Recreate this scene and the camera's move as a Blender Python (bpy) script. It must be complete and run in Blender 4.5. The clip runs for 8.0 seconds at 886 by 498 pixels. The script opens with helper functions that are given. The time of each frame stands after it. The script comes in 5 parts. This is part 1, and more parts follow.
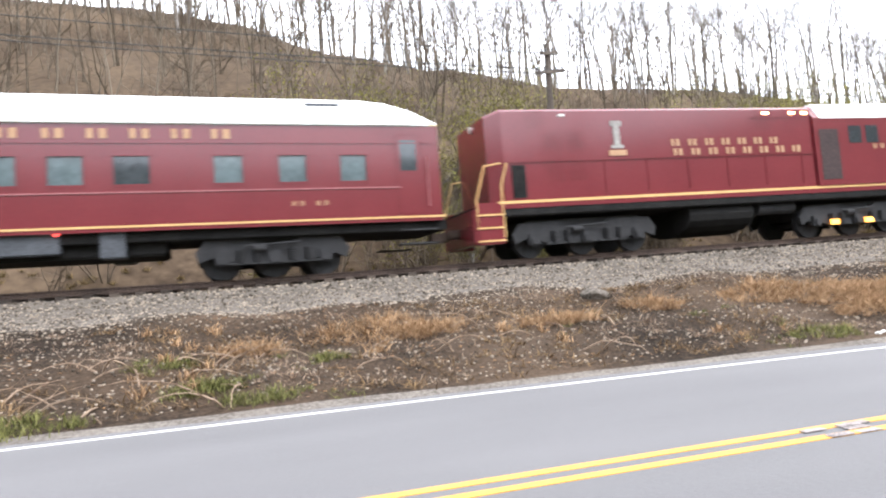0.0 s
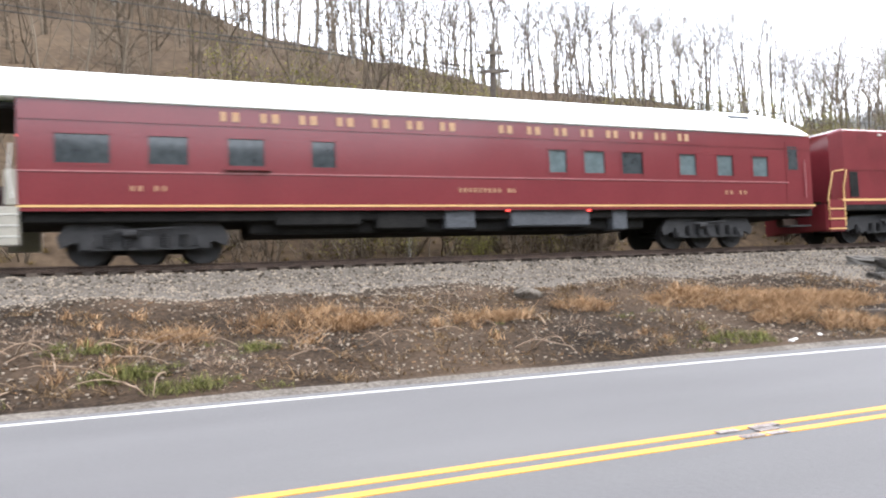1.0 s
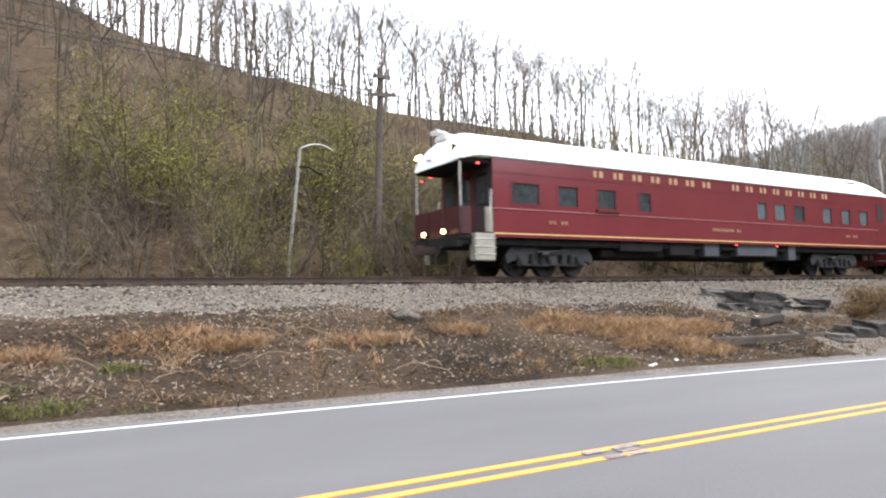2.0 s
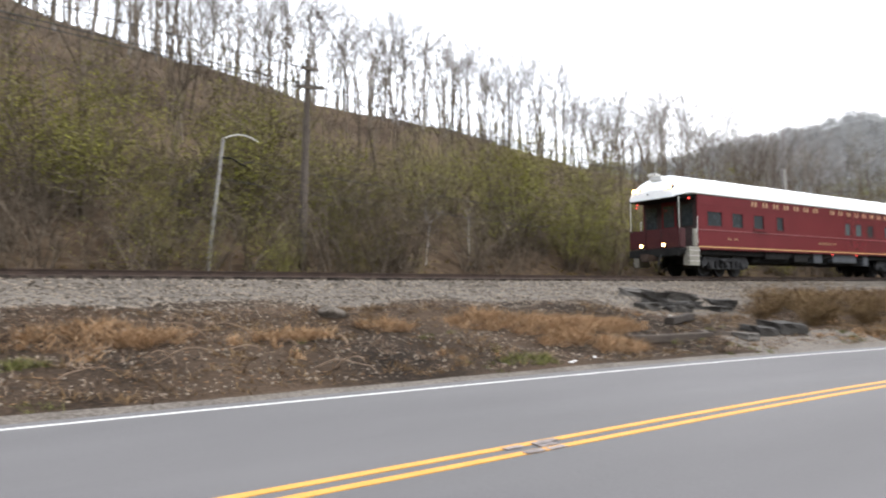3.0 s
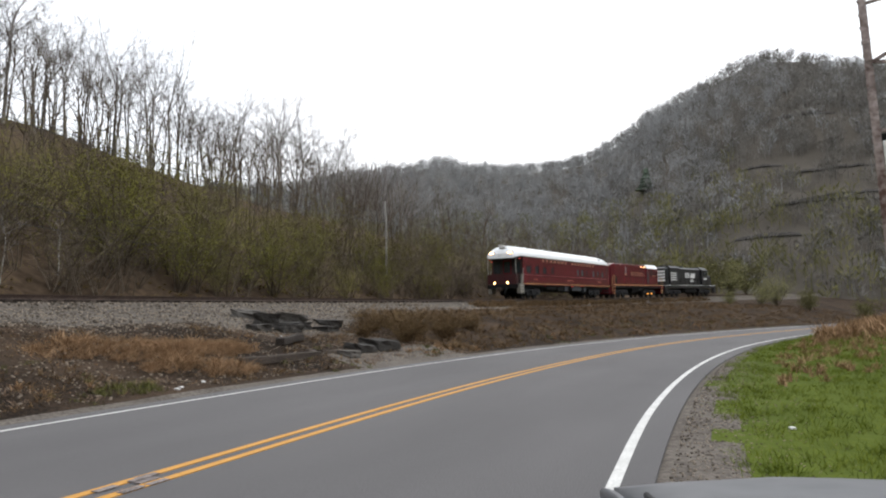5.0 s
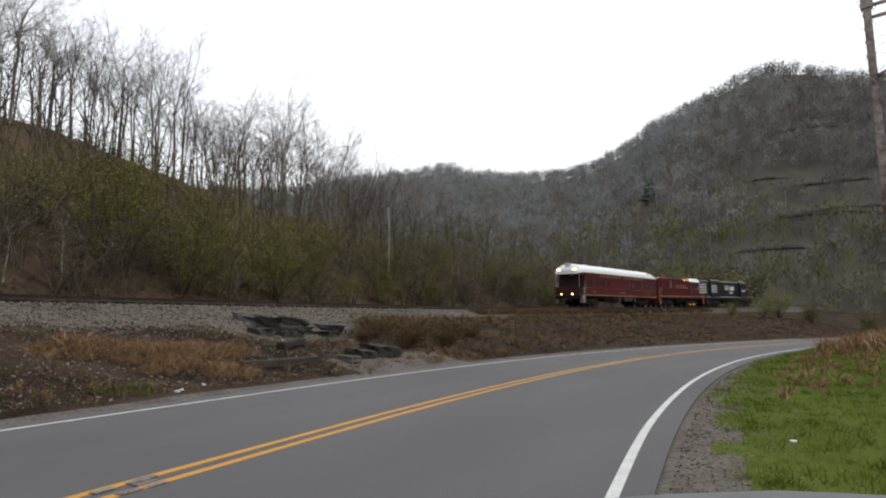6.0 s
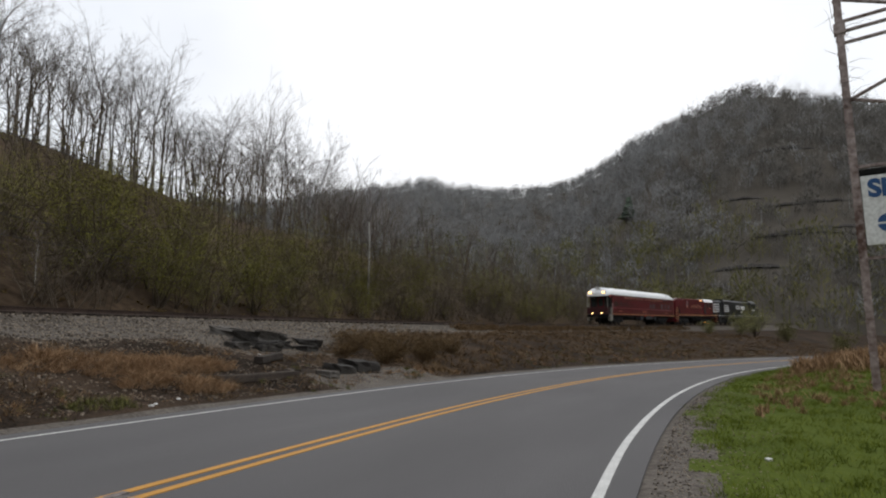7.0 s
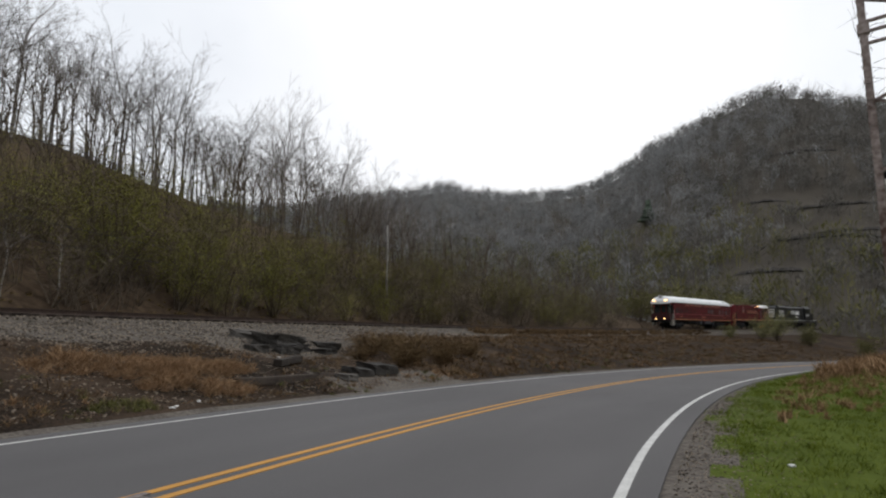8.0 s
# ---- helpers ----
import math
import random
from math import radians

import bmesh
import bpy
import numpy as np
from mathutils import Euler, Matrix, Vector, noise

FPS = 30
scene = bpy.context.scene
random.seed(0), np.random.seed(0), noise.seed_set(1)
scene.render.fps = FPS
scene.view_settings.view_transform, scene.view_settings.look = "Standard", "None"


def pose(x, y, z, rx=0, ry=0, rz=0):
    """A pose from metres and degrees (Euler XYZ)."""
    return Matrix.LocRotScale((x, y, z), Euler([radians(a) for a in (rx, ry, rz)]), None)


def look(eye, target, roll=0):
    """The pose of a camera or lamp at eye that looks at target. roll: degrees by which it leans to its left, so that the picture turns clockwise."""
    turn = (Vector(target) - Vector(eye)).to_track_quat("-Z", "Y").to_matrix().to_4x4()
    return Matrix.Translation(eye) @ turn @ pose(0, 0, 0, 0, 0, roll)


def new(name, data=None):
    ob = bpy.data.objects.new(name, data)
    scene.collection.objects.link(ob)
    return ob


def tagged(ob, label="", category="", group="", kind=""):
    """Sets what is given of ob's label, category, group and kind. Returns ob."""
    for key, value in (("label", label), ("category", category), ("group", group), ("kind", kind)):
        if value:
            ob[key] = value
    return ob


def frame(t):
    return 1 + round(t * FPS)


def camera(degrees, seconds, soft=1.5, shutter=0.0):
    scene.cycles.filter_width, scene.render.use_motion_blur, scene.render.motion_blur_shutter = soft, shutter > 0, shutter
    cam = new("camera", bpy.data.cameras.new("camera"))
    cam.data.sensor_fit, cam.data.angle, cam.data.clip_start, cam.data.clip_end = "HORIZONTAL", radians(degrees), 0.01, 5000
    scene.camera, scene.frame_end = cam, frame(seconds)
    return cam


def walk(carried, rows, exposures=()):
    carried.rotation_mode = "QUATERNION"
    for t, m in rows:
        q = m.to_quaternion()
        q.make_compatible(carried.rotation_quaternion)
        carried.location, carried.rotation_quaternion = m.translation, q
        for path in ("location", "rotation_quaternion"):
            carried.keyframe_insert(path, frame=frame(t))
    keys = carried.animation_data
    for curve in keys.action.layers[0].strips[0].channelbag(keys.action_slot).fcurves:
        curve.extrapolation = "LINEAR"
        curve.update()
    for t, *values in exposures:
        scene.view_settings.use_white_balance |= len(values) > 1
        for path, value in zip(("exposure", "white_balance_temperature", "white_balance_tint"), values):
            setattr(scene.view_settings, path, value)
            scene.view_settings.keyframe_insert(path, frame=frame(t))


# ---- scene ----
# ------------------------------------------------------------------ camera
EYE = (0.0, 0.0, 1.25)
cam = camera(65.5, 8.0, soft=2.1, shutter=0.25)


def aim(yaw, pitch, roll):
    return Matrix.Translation(EYE) @ pose(0, 0, 0, 0, 0, yaw) @ pose(0, 0, 0, pitch) @ pose(0, 0, 0, 0, roll) @ pose(0, 0, 0, 90)


TURNS = [
    (0.0, -16.77, 3.33, 4.12),
    (0.2, -17.59, 3.48, 3.10),
    (0.5, -19.06, 2.72, 2.46),
    (0.7, -20.18, 2.58, 2.24),
    (1.0, -21.97, 2.62, 1.84),
    (1.2, -23.37, 2.52, 2.03),
    (1.5, -25.29, 3.69, 0.99),
    (1.7, -28.85, 3.93, 1.02),
    (2.8, -34.96, 4.45, -0.13),
    (3.0, -37.99, 4.00, -0.11),
    (3.1, -41.36, 4.00, -0.10),
    (3.2, -46.60, 4.70, 0.15),
    (3.3, -52.58, 4.90, 1.05),
    (3.4, -57.66, 4.84, 1.64),
    (3.5, -59.51, 4.44, 2.00),
    (3.7, -61.95, 4.59, 2.17),
    (4.0, -64.07, 5.16, 1.53),
    (4.2, -64.70, 5.55, 0.90),
    (4.5, -66.46, 5.96, 0.80),
    (4.7, -69.00, 5.28, 1.35),
    (5.8, -69.11, 6.19, -0.30),
    (6.0, -69.18, 6.19, -0.29),
    (6.2, -69.71, 6.32, -0.02),
    (6.5, -70.73, 7.18, -0.52),
    (7.0, -70.81, 7.48, -0.79),
    (7.5, -70.55, 7.53, -1.19),
    (7.7, -70.88, 7.87, -1.15),
    (8.0, -69.29, 7.74, -0.96),
]
walk(cam, [(t, aim(y, p, r)) for t, y, p, r in TURNS],
     exposures=[(0.0, 2.50, 6200, 11.5), (1.2, 2.28, 6200, 11.5), (1.7, 2.18, 6230, 11.5), (3.0, 1.74, 6350, 11), (3.5, 1.56, 6370, 11), (4.5, 1.07, 6400, 10), (6.0, 0.41, 6480, 10), (7.0, 0.11, 6480, 10), (8.0, 0.06, 6480, 10)])

# ------------------------------------------------------------------ sky and light
world = bpy.data.worlds.new("overcast_sky")
scene.world = world
world.use_nodes = True
wn, wl = world.node_tree.nodes, world.node_tree.links
sky = wn.new("ShaderNodeTexSky")
sky.sky_type = "NISHITA"
sky.sun_disc = False
sky.sun_elevation, sky.sun_rotation = radians(38), radians(75)
sky.dust_density = 4.0
veil = wn.new("ShaderNodeMix")
veil.data_type = "RGBA"
veil.inputs["Factor"].default_value = 0.93
cloud = wn.new("ShaderNodeTexNoise")
cloud.inputs["Scale"].default_value, cloud.inputs["Detail"].default_value = 2.2, 5
tone = wn.new("ShaderNodeValToRGB")
tone.color_ramp.elements[0].position, tone.color_ramp.elements[1].position = 0.32, 0.68
tone.color_ramp.elements[0].color, tone.color_ramp.elements[1].color = (5.1, 5.38, 5.76, 1), (6.3, 6.5, 6.76, 1)
wl.new(cloud.outputs["Fac"], tone.inputs["Fac"])
wl.new(tone.outputs["Color"], veil.inputs["B"])
wl.new(sky.outputs[0], veil.inputs["A"])
wl.new(veil.outputs["Result"], wn["Background"].inputs["Color"])
wn["Background"].inputs["Strength"].default_value = 0.15

sun = new("sun", bpy.data.lights.new("sun", "SUN"))
sun.data.energy, sun.data.angle, sun.data.color = 0.7, radians(25), (1.0, 0.97, 0.92)
sun.matrix_world = look((0, 0, 60), (-30, 35, 12))

# ------------------------------------------------------------------ materials
def mat(name, a, b, scale=4.0, rough=0.8, bump=0.3, metallic=0.0, fine=None, spec=0.3, stain=0.35, island=0.0, obj=0.0, stretch=None, lo=0.38, hi=0.62):
    """Two colours mixed by coarse and fine noise, with relief."""
    m = bpy.data.materials.new(name)
    m.use_nodes = True
    n, l = m.node_tree.nodes, m.node_tree.links
    p = n["Principled BSDF"]
    p.inputs["Roughness"].default_value, p.inputs["Metallic"].default_value = rough, metallic
    p.inputs["Specular IOR Level"].default_value = spec
    tc = n.new("ShaderNodeTexCoord")
    src = tc.outputs["Object"]
    if stretch:
        mp = n.new("ShaderNodeMapping")
        mp.inputs["Scale"].default_value = stretch
        l.new(src, mp.inputs["Vector"])
        src = mp.outputs["Vector"]
    big, small = n.new("ShaderNodeTexNoise"), n.new("ShaderNodeTexNoise")
    big.inputs["Scale"].default_value, big.inputs["Detail"].default_value = scale, 4
    small.inputs["Scale"].default_value, small.inputs["Detail"].default_value = fine or scale * 14, 5
    l.new(src, big.inputs["Vector"]), l.new(src, small.inputs["Vector"])
    mixer = n.new("ShaderNodeMath")
    mixer.operation = "MULTIPLY_ADD"
    l.new(small.outputs["Fac"], mixer.inputs[0])
    mixer.inputs[1].default_value = 1 - stain
    scaled = n.new("ShaderNodeMath")
    scaled.operation = "MULTIPLY"
    l.new(big.outputs["Fac"], scaled.inputs[0])
    scaled.inputs[1].default_value = stain
    l.new(scaled.outputs[0], mixer.inputs[2])
    last = mixer.outputs[0]
    if island or obj:
        g = n.new("ShaderNodeNewGeometry") if island else n.new("ShaderNodeObjectInfo")
        add = n.new("ShaderNodeMath")
        add.operation = "MULTIPLY_ADD"
        l.new(g.outputs["Random Per Island" if island else "Random"], add.inputs[0])
        add.inputs[1].default_value = island or obj
        l.new(last, add.inputs[2])
        shift = n.new("ShaderNodeMath")
        shift.operation = "SUBTRACT"
        l.new(add.outputs[0], shift.inputs[0])
        shift.inputs[1].default_value = (island or obj) / 2
        last = shift.outputs[0]
    ramp = n.new("ShaderNodeValToRGB")
    ramp.color_ramp.elements[0].position, ramp.color_ramp.elements[1].position = lo, hi
    ramp.color_ramp.elements[0].color, ramp.color_ramp.elements[1].color = (*a, 1), (*b, 1)
    l.new(last, ramp.inputs["Fac"])
    l.new(ramp.outputs["Color"], p.inputs["Base Color"])
    if bump:
        bp = n.new("ShaderNodeBump")
        bp.inputs["Strength"].default_value, bp.inputs["Distance"].default_value = bump, 0.03
        l.new(small.outputs["Fac"], bp.inputs["Height"])
        l.new(bp.outputs["Normal"], p.inputs["Normal"])
    return m


def glow(name, colour, strength):
    m = bpy.data.materials.new(name)
    m.use_nodes = True
    p = m.node_tree.nodes["Principled BSDF"]
    p.inputs["Base Color"].default_value = (*colour, 1)
    p.inputs["Emission Color"].default_value = (*colour, 1)
    p.inputs["Emission Strength"].default_value = strength
    return m


ASPHALT = mat("asphalt", (0.074, 0.070, 0.070), (0.111, 0.105, 0.105), 0.5, 0.85, 0.25, fine=60, stain=0.65, lo=0.28, hi=0.72, stretch=(0.3, 1.2, 1.0))
WHITE_LINE = mat("white_road_paint", (0.42, 0.415, 0.395), (0.66, 0.65, 0.62), 3, 0.7, 0.2, fine=60)
YELLOW_LINE = mat("yellow_road_paint", (0.42, 0.20, 0.03), (0.52, 0.262, 0.05), 3, 0.7, 0.2, fine=60)
GRAVEL = mat("grey_gravel", (0.050, 0.042, 0.034), (0.138, 0.118, 0.098), 0.7, 0.95, 0.9, fine=22, stain=0.3, spec=0.15)
DIRT_GRAVEL = mat("verge_gravel", (0.06, 0.05, 0.042), (0.15, 0.13, 0.11), 1.2, 0.95, 0.8, fine=18, spec=0.15)
SOIL = mat("dark_bank_soil", (0.012, 0.0085, 0.006), (0.062, 0.042, 0.028), 0.38, 0.95, 1.0, fine=16, stain=0.55, spec=0.06)
LITTER = mat("leaf_litter", (0.034, 0.023, 0.015), (0.092, 0.064, 0.041), 0.12, 0.95, 0.8, fine=2.5, stain=0.5, spec=0.06)
MEADOW = mat("grass_soil", (0.046, 0.064, 0.009), (0.088, 0.112, 0.016), 0.5, 0.95, 0.6, fine=9, lo=0.3, hi=0.7, spec=0.06)
FAR_WOOD = mat("bare_far_woods", (0.066, 0.057, 0.047), (0.118, 0.102, 0.083), 0.02, 0.95, 0.4, fine=0.3, stain=0.6, lo=0.28, hi=0.72, spec=0.06)
BARK = mat("grey_bark", (0.09, 0.078, 0.068), (0.22, 0.196, 0.174), 0.6, 0.95, 0.6, fine=9, obj=0.5, spec=0.15)
TWIG = mat("bare_twigs", (0.15, 0.134, 0.126), (0.28, 0.256, 0.242), 0.6, 0.95, 0.0, fine=9, obj=0.4, spec=0.06)
# far haze is put into these two twig colours, the second paler
HAZE_TWIG = mat("far_hazed_twigs", (0.135, 0.124, 0.110), (0.185, 0.172, 0.154), 0.03, 0.95, 0.0, fine=0.1, island=0.12, spec=0.06)
HAZED_WOODS = mat("far_haze_pale_twigs", (0.215, 0.214, 0.210), (0.285, 0.283, 0.276), 0.03, 0.95, 0.0, fine=0.1, island=0.15, spec=0.06)
FAR_BUD = mat("far_budding_crowns", (0.115, 0.110, 0.048), (0.20, 0.188, 0.078), 0.03, 0.95, 0.0, fine=0.1, island=0.4, spec=0.06)
CONIFER = mat("dark_green_needles", (0.055, 0.072, 0.052), (0.085, 0.105, 0.078), 0.3, 0.9, 0.0, fine=3, spec=0.06)
SLOPE_TWIG = mat("brown_sapling_bark", (0.072, 0.056, 0.041), (0.142, 0.114, 0.086), 0.2, 0.95, 0.0, fine=3, island=0.5, spec=0.06)
WEED = mat("brown_dead_weeds", (0.075, 0.047, 0.025), (0.18, 0.118, 0.062), 0.3, 0.9, 0.0, fine=3, island=0.5, spec=0.06)
LETTER = mat("dull_gold_letters", (0.27, 0.155, 0.085), (0.36, 0.22, 0.125), 3, 0.5, 0.0)
BIRCH = mat("pale_bark", (0.27, 0.255, 0.23), (0.48, 0.455, 0.42), 1.5, 0.9, 0.3, fine=12)
BUD = mat("budding_leaves", (0.10, 0.093, 0.022), (0.25, 0.232, 0.055), 0.5, 0.8, 0.0, fine=5, island=0.25, obj=0.3, spec=0.06)
STRAW = mat("dry_grass", (0.165, 0.098, 0.052), (0.37, 0.238, 0.135), 0.8, 0.9, 0.0, fine=9, island=0.5, spec=0.06)
TWIGS_DRY = mat("dead_stalks", (0.11, 0.073, 0.05), (0.27, 0.198, 0.142), 0.8, 0.9, 0.0, fine=9, island=0.5, spec=0.06)
BLADE = mat("green_grass", (0.072, 0.098, 0.012), (0.15, 0.178, 0.024), 0.8, 0.8, 0.0, fine=7, island=0.3, spec=0.06)
OLIVE = mat("olive_weeds", (0.062, 0.044, 0.020), (0.17, 0.12, 0.054), 0.4, 0.9, 0.0, fine=5, island=0.5, spec=0.06)
BANK_BLADE = mat("dull_bank_grass", (0.055, 0.058, 0.018), (0.15, 0.145, 0.05), 0.8, 0.85, 0.0, fine=7, island=0.5, spec=0.06)
STONE = mat("ballast_stone", (0.052, 0.041, 0.031), (0.255, 0.21, 0.165), 2, 0.9, 0.3, fine=30, island=1.0, stain=0.3, spec=0.15)
LEAF = mat("fallen_leaves", (0.085, 0.046, 0.022), (0.28, 0.165, 0.088), 2, 0.9, 0.0, fine=20, island=0.9, stain=0.3, spec=0.06)
TOWER_RUST = mat("peeling_rusty_paint", (0.085, 0.045, 0.034), (0.40, 0.33, 0.31), 0.35, 0.8, 0.3, fine=7, stain=0.55)
ROCK = mat("dark_bedded_rock", (0.045, 0.042, 0.040), (0.11, 0.10, 0.092), 0.2, 0.95, 0.8, fine=1.5, stretch=(0.3, 0.3, 2.5), spec=0.06)
RUST = mat("rusty_steel", (0.028, 0.018, 0.014), (0.075, 0.05, 0.038), 2, 0.7, 0.3, metallic=0.3)
TIE = mat("creosoted_tie", (0.026, 0.020, 0.016), (0.075, 0.058, 0.046), 2, 0.95, 0.5, obj=0.4)
TAR = mat("broken_asphalt", (0.026, 0.023, 0.020), (0.092, 0.083, 0.073), 1.5, 0.9, 0.7, obj=0.4)
MAROON = mat("maroon_enamel", (0.098, 0.014, 0.018), (0.126, 0.020, 0.024), 0.8, 0.14, 0.02, spec=0.55, stain=0.6, lo=0.25, hi=0.75)
DARK_MAROON = mat("dark_maroon_enamel", (0.03, 0.008, 0.009), (0.055, 0.014, 0.015), 1, 0.4, 0.05)
# the sky's highlight on the trim, put into the colour as paler maroon
BELT = mat("highlit_maroon_trim", (0.20, 0.07, 0.075), (0.30, 0.12, 0.12), 2, 0.35, 0.0)
ROOF_WHITE = mat("white_roof_paint", (0.72, 0.73, 0.73), (0.84, 0.84, 0.83), 0.8, 0.5, 0.05)
GOLD = mat("gold_leaf_paint", (0.44, 0.27, 0.10), (0.56, 0.36, 0.15), 3, 0.45, 0.0)
UNDER = mat("black_underframe", (0.006, 0.006, 0.006), (0.02, 0.019, 0.018), 2, 0.9, 0.3, spec=0.1)
# running-gear grey, darkened in the colour for the shade under the train
TRUCK = mat("dusty_shaded_truck", (0.008, 0.008, 0.009), (0.026, 0.025, 0.026), 2.5, 0.7, 0.3)
GREY_BOX = mat("grey_equipment_paint", (0.03, 0.033, 0.038), (0.06, 0.064, 0.072), 1.5, 0.6, 0.1)
STEEL = mat("bright_steel", (0.45, 0.43, 0.40), (0.62, 0.60, 0.56), 2, 0.35, 0.05, metallic=0.7)
ALU = mat("ribbed_aluminium", (0.21, 0.195, 0.165), (0.31, 0.29, 0.25), 2, 0.5, 0.05, metallic=0.3)
BLACK = mat("black_loco_enamel", (0.010, 0.010, 0.011), (0.022, 0.022, 0.022), 1.5, 0.35, 0.05, spec=0.5)
PANE = mat("dark_window_glass", (0.015, 0.020, 0.024), (0.032, 0.040, 0.044), 0.4, 0.06, 0.0, spec=0.7)
MILK = mat("blind_window_glass", (0.055, 0.075, 0.08), (0.085, 0.112, 0.118), 0.4, 0.08, 0.0, spec=0.6)
# near-black brown with the shade of enclosed places put into the colour
INSIDE = mat("shaded_interior", (0.02, 0.012, 0.012), (0.05, 0.03, 0.028), 1, 0.8, 0.1)
SIGN_WHITE = mat("weathered_white_sign", (0.52, 0.51, 0.49), (0.72, 0.71, 0.69), 0.8, 0.7, 0.1)
SIGN_BLUE = mat("blue_sign_paint", (0.02, 0.06, 0.16), (0.03, 0.09, 0.22), 2, 0.6, 0.0)
WIRE = mat("black_wire", (0.02, 0.02, 0.02), (0.05, 0.05, 0.05), 2, 0.7, 0.0)
POLE_WOOD = mat("grey_pole_wood", (0.042, 0.033, 0.027), (0.105, 0.085, 0.07), 1.2, 0.95, 0.4)
CAR_PAINT = mat("silver_car_paint", (0.105, 0.107, 0.112), (0.14, 0.142, 0.147), 0.5, 0.55, 0.0, metallic=0.1, spec=0.3)
GREY_PALE = mat("pale_weathered_wood", (0.16, 0.15, 0.14), (0.30, 0.285, 0.265), 1.5, 0.9, 0.3)
PATCH = mat("worn_patch", (0.09, 0.075, 0.07), (0.27, 0.235, 0.22), 6, 0.9, 0.3, fine=40)
RUBBER = mat("black_rubber", (0.012, 0.012, 0.012), (0.03, 0.03, 0.03), 3, 0.8, 0.1)
LAMP = glow("lit_headlamp", (1.0, 0.55, 0.2), 7.0)
RED_LAMP = glow("lit_red_marker", (1.0, 0.08, 0.06), 0.7)
AMBER = glow("lit_amber_marker", (1.0, 0.40, 0.06), 1.0)

# ------------------------------------------------------------------ mesh helpers
def part(name, bm, material, parent=None, label=""):
    me = bpy.data.meshes.new(name)
    bm.to_mesh(me)
    bm.free()
    me.materials.append(material)
    ob = new(name, me)
    ob.parent = parent
    if label:
        ob["label"] = label
    return ob


def box(bm, x0, x1, y0, y1, z0, z1, bevel=0.0):
    made = bmesh.ops.create_cube(bm, size=1.0)["verts"]
    for v in made:
        v.co = Vector(((x0 + x1) / 2 + v.co.x * (x1 - x0), (y0 + y1) / 2 + v.co.y * (y1 - y0), (z0 + z1) / 2 + v.co.z * (z1 - z0)))
    if bevel:
        edges = list({e for v in made for e in v.link_edges})
        bmesh.ops.bevel(bm, geom=edges, offset=bevel, segments=2, affect="EDGES")
    return bm


def rod(bm, a, b, r, sides=8, r2=None):
    a, b = Vector(a), Vector(b)
    q = (b - a).to_track_quat("Z", "Y").to_matrix().to_4x4()
    m = Matrix.Translation((a + b) / 2) @ q
    bmesh.ops.create_cone(bm, cap_ends=True, segments=sides, radius1=r, radius2=r if r2 is None else r2, depth=(b - a).length, matrix=m)
    return bm


def pipe(bm, pts, r, sides=6):
    for a, b in zip(pts, pts[1:]):
        rod(bm, a, b, r, sides)
    return bm


def loft(bm, sections, cap=True):
    """Joins closed rings of equal length."""
    rings = [[bm.verts.new(p) for p in s] for s in sections]
    k = len(rings[0])
    for r0, r1 in zip(rings, rings[1:]):
        for i in range(k):
            bm.faces.new((r0[i], r0[(i + 1) % k], r1[(i + 1) % k], r1[i]))
    if cap:
        bm.faces.new(rings[0][::-1])
        bm.faces.new(rings[-1])
    bmesh.ops.recalc_face_normals(bm, faces=bm.faces)
    return bm


def B():
    return bmesh.new()


def quads_mesh(name, verts, quads, material):
    """A mesh from arrays of vertices and four-cornered faces."""
    verts, quads = np.asarray(verts, float).reshape(-1, 3), np.asarray(quads, int).reshape(-1, 4)
    me = bpy.data.meshes.new(name)
    me.vertices.add(len(verts))
    me.vertices.foreach_set("co", verts.ravel())
    me.loops.add(quads.size)
    me.loops.foreach_set("vertex_index", quads.ravel())
    me.polygons.add(len(quads))
    me.polygons.foreach_set("loop_start", np.arange(0, quads.size, 4))
    me.update(calc_edges=True)
    me.materials.append(material)
    return me


def scatter(name, protos, places, material):
    """One mesh of many copies: places are rows of (x, y, z, turn, size, height factor)."""
    vs, qs, base = [], [], 0
    for i, (x, y, z, turn, size, tall) in enumerate(places):
        v, q = protos[i % len(protos)]
        c, s = math.cos(turn), math.sin(turn)
        w = np.empty_like(v)
        w[:, 0] = x + size * (v[:, 0] * c - v[:, 1] * s)
        w[:, 1] = y + size * (v[:, 0] * s + v[:, 1] * c)
        w[:, 2] = z + size * tall * v[:, 2]
        vs.append(w)
        qs.append(q + base)
        base += len(v)
    return quads_mesh(name, np.concatenate(vs), np.concatenate(qs), material)


# ------------------------------------------------------------------ the lie of the land
def road_y(x):
    """The road's centre line: straight, then bending to the right."""
    if x < 6:
        return 4.15
    if x < 42:
        return 4.15 - (x - 6) ** 2 / 232.0
    return -1.436 - 0.310 * (x - 42) - (x - 42) ** 2 / 600.0


def track_y(x):
    if x < 0:
        return 18.72 - min(-x, 60) ** 2 / 440.0
    return 18.72 - max(0.0, min(x, 220) - 22.7) ** 2 / 494.0


def track_z(x):
    """Height of the rail's top, on a rising grade."""
    x = min(x, 160)
    return 1.85 + (0.011 * x + 0.00007 * x * x if x > 0 else -0.002 * max(x, -60))


RIDGE = ((-400, 36), (-80, 34), (-20, 31), (2, 29), (10, 27), (20, 25), (33, 22.8), (48, 23.6), (55, 23.2), (70, 21.5), (83, 20.4), (95, 20.4),
         (110, 19.0), (130, 14), (160, 7), (250, 4), (700, 4))


def lerp(table, x):
    return float(np.interp(x, [a for a, _ in table], [b for _, b in table]))


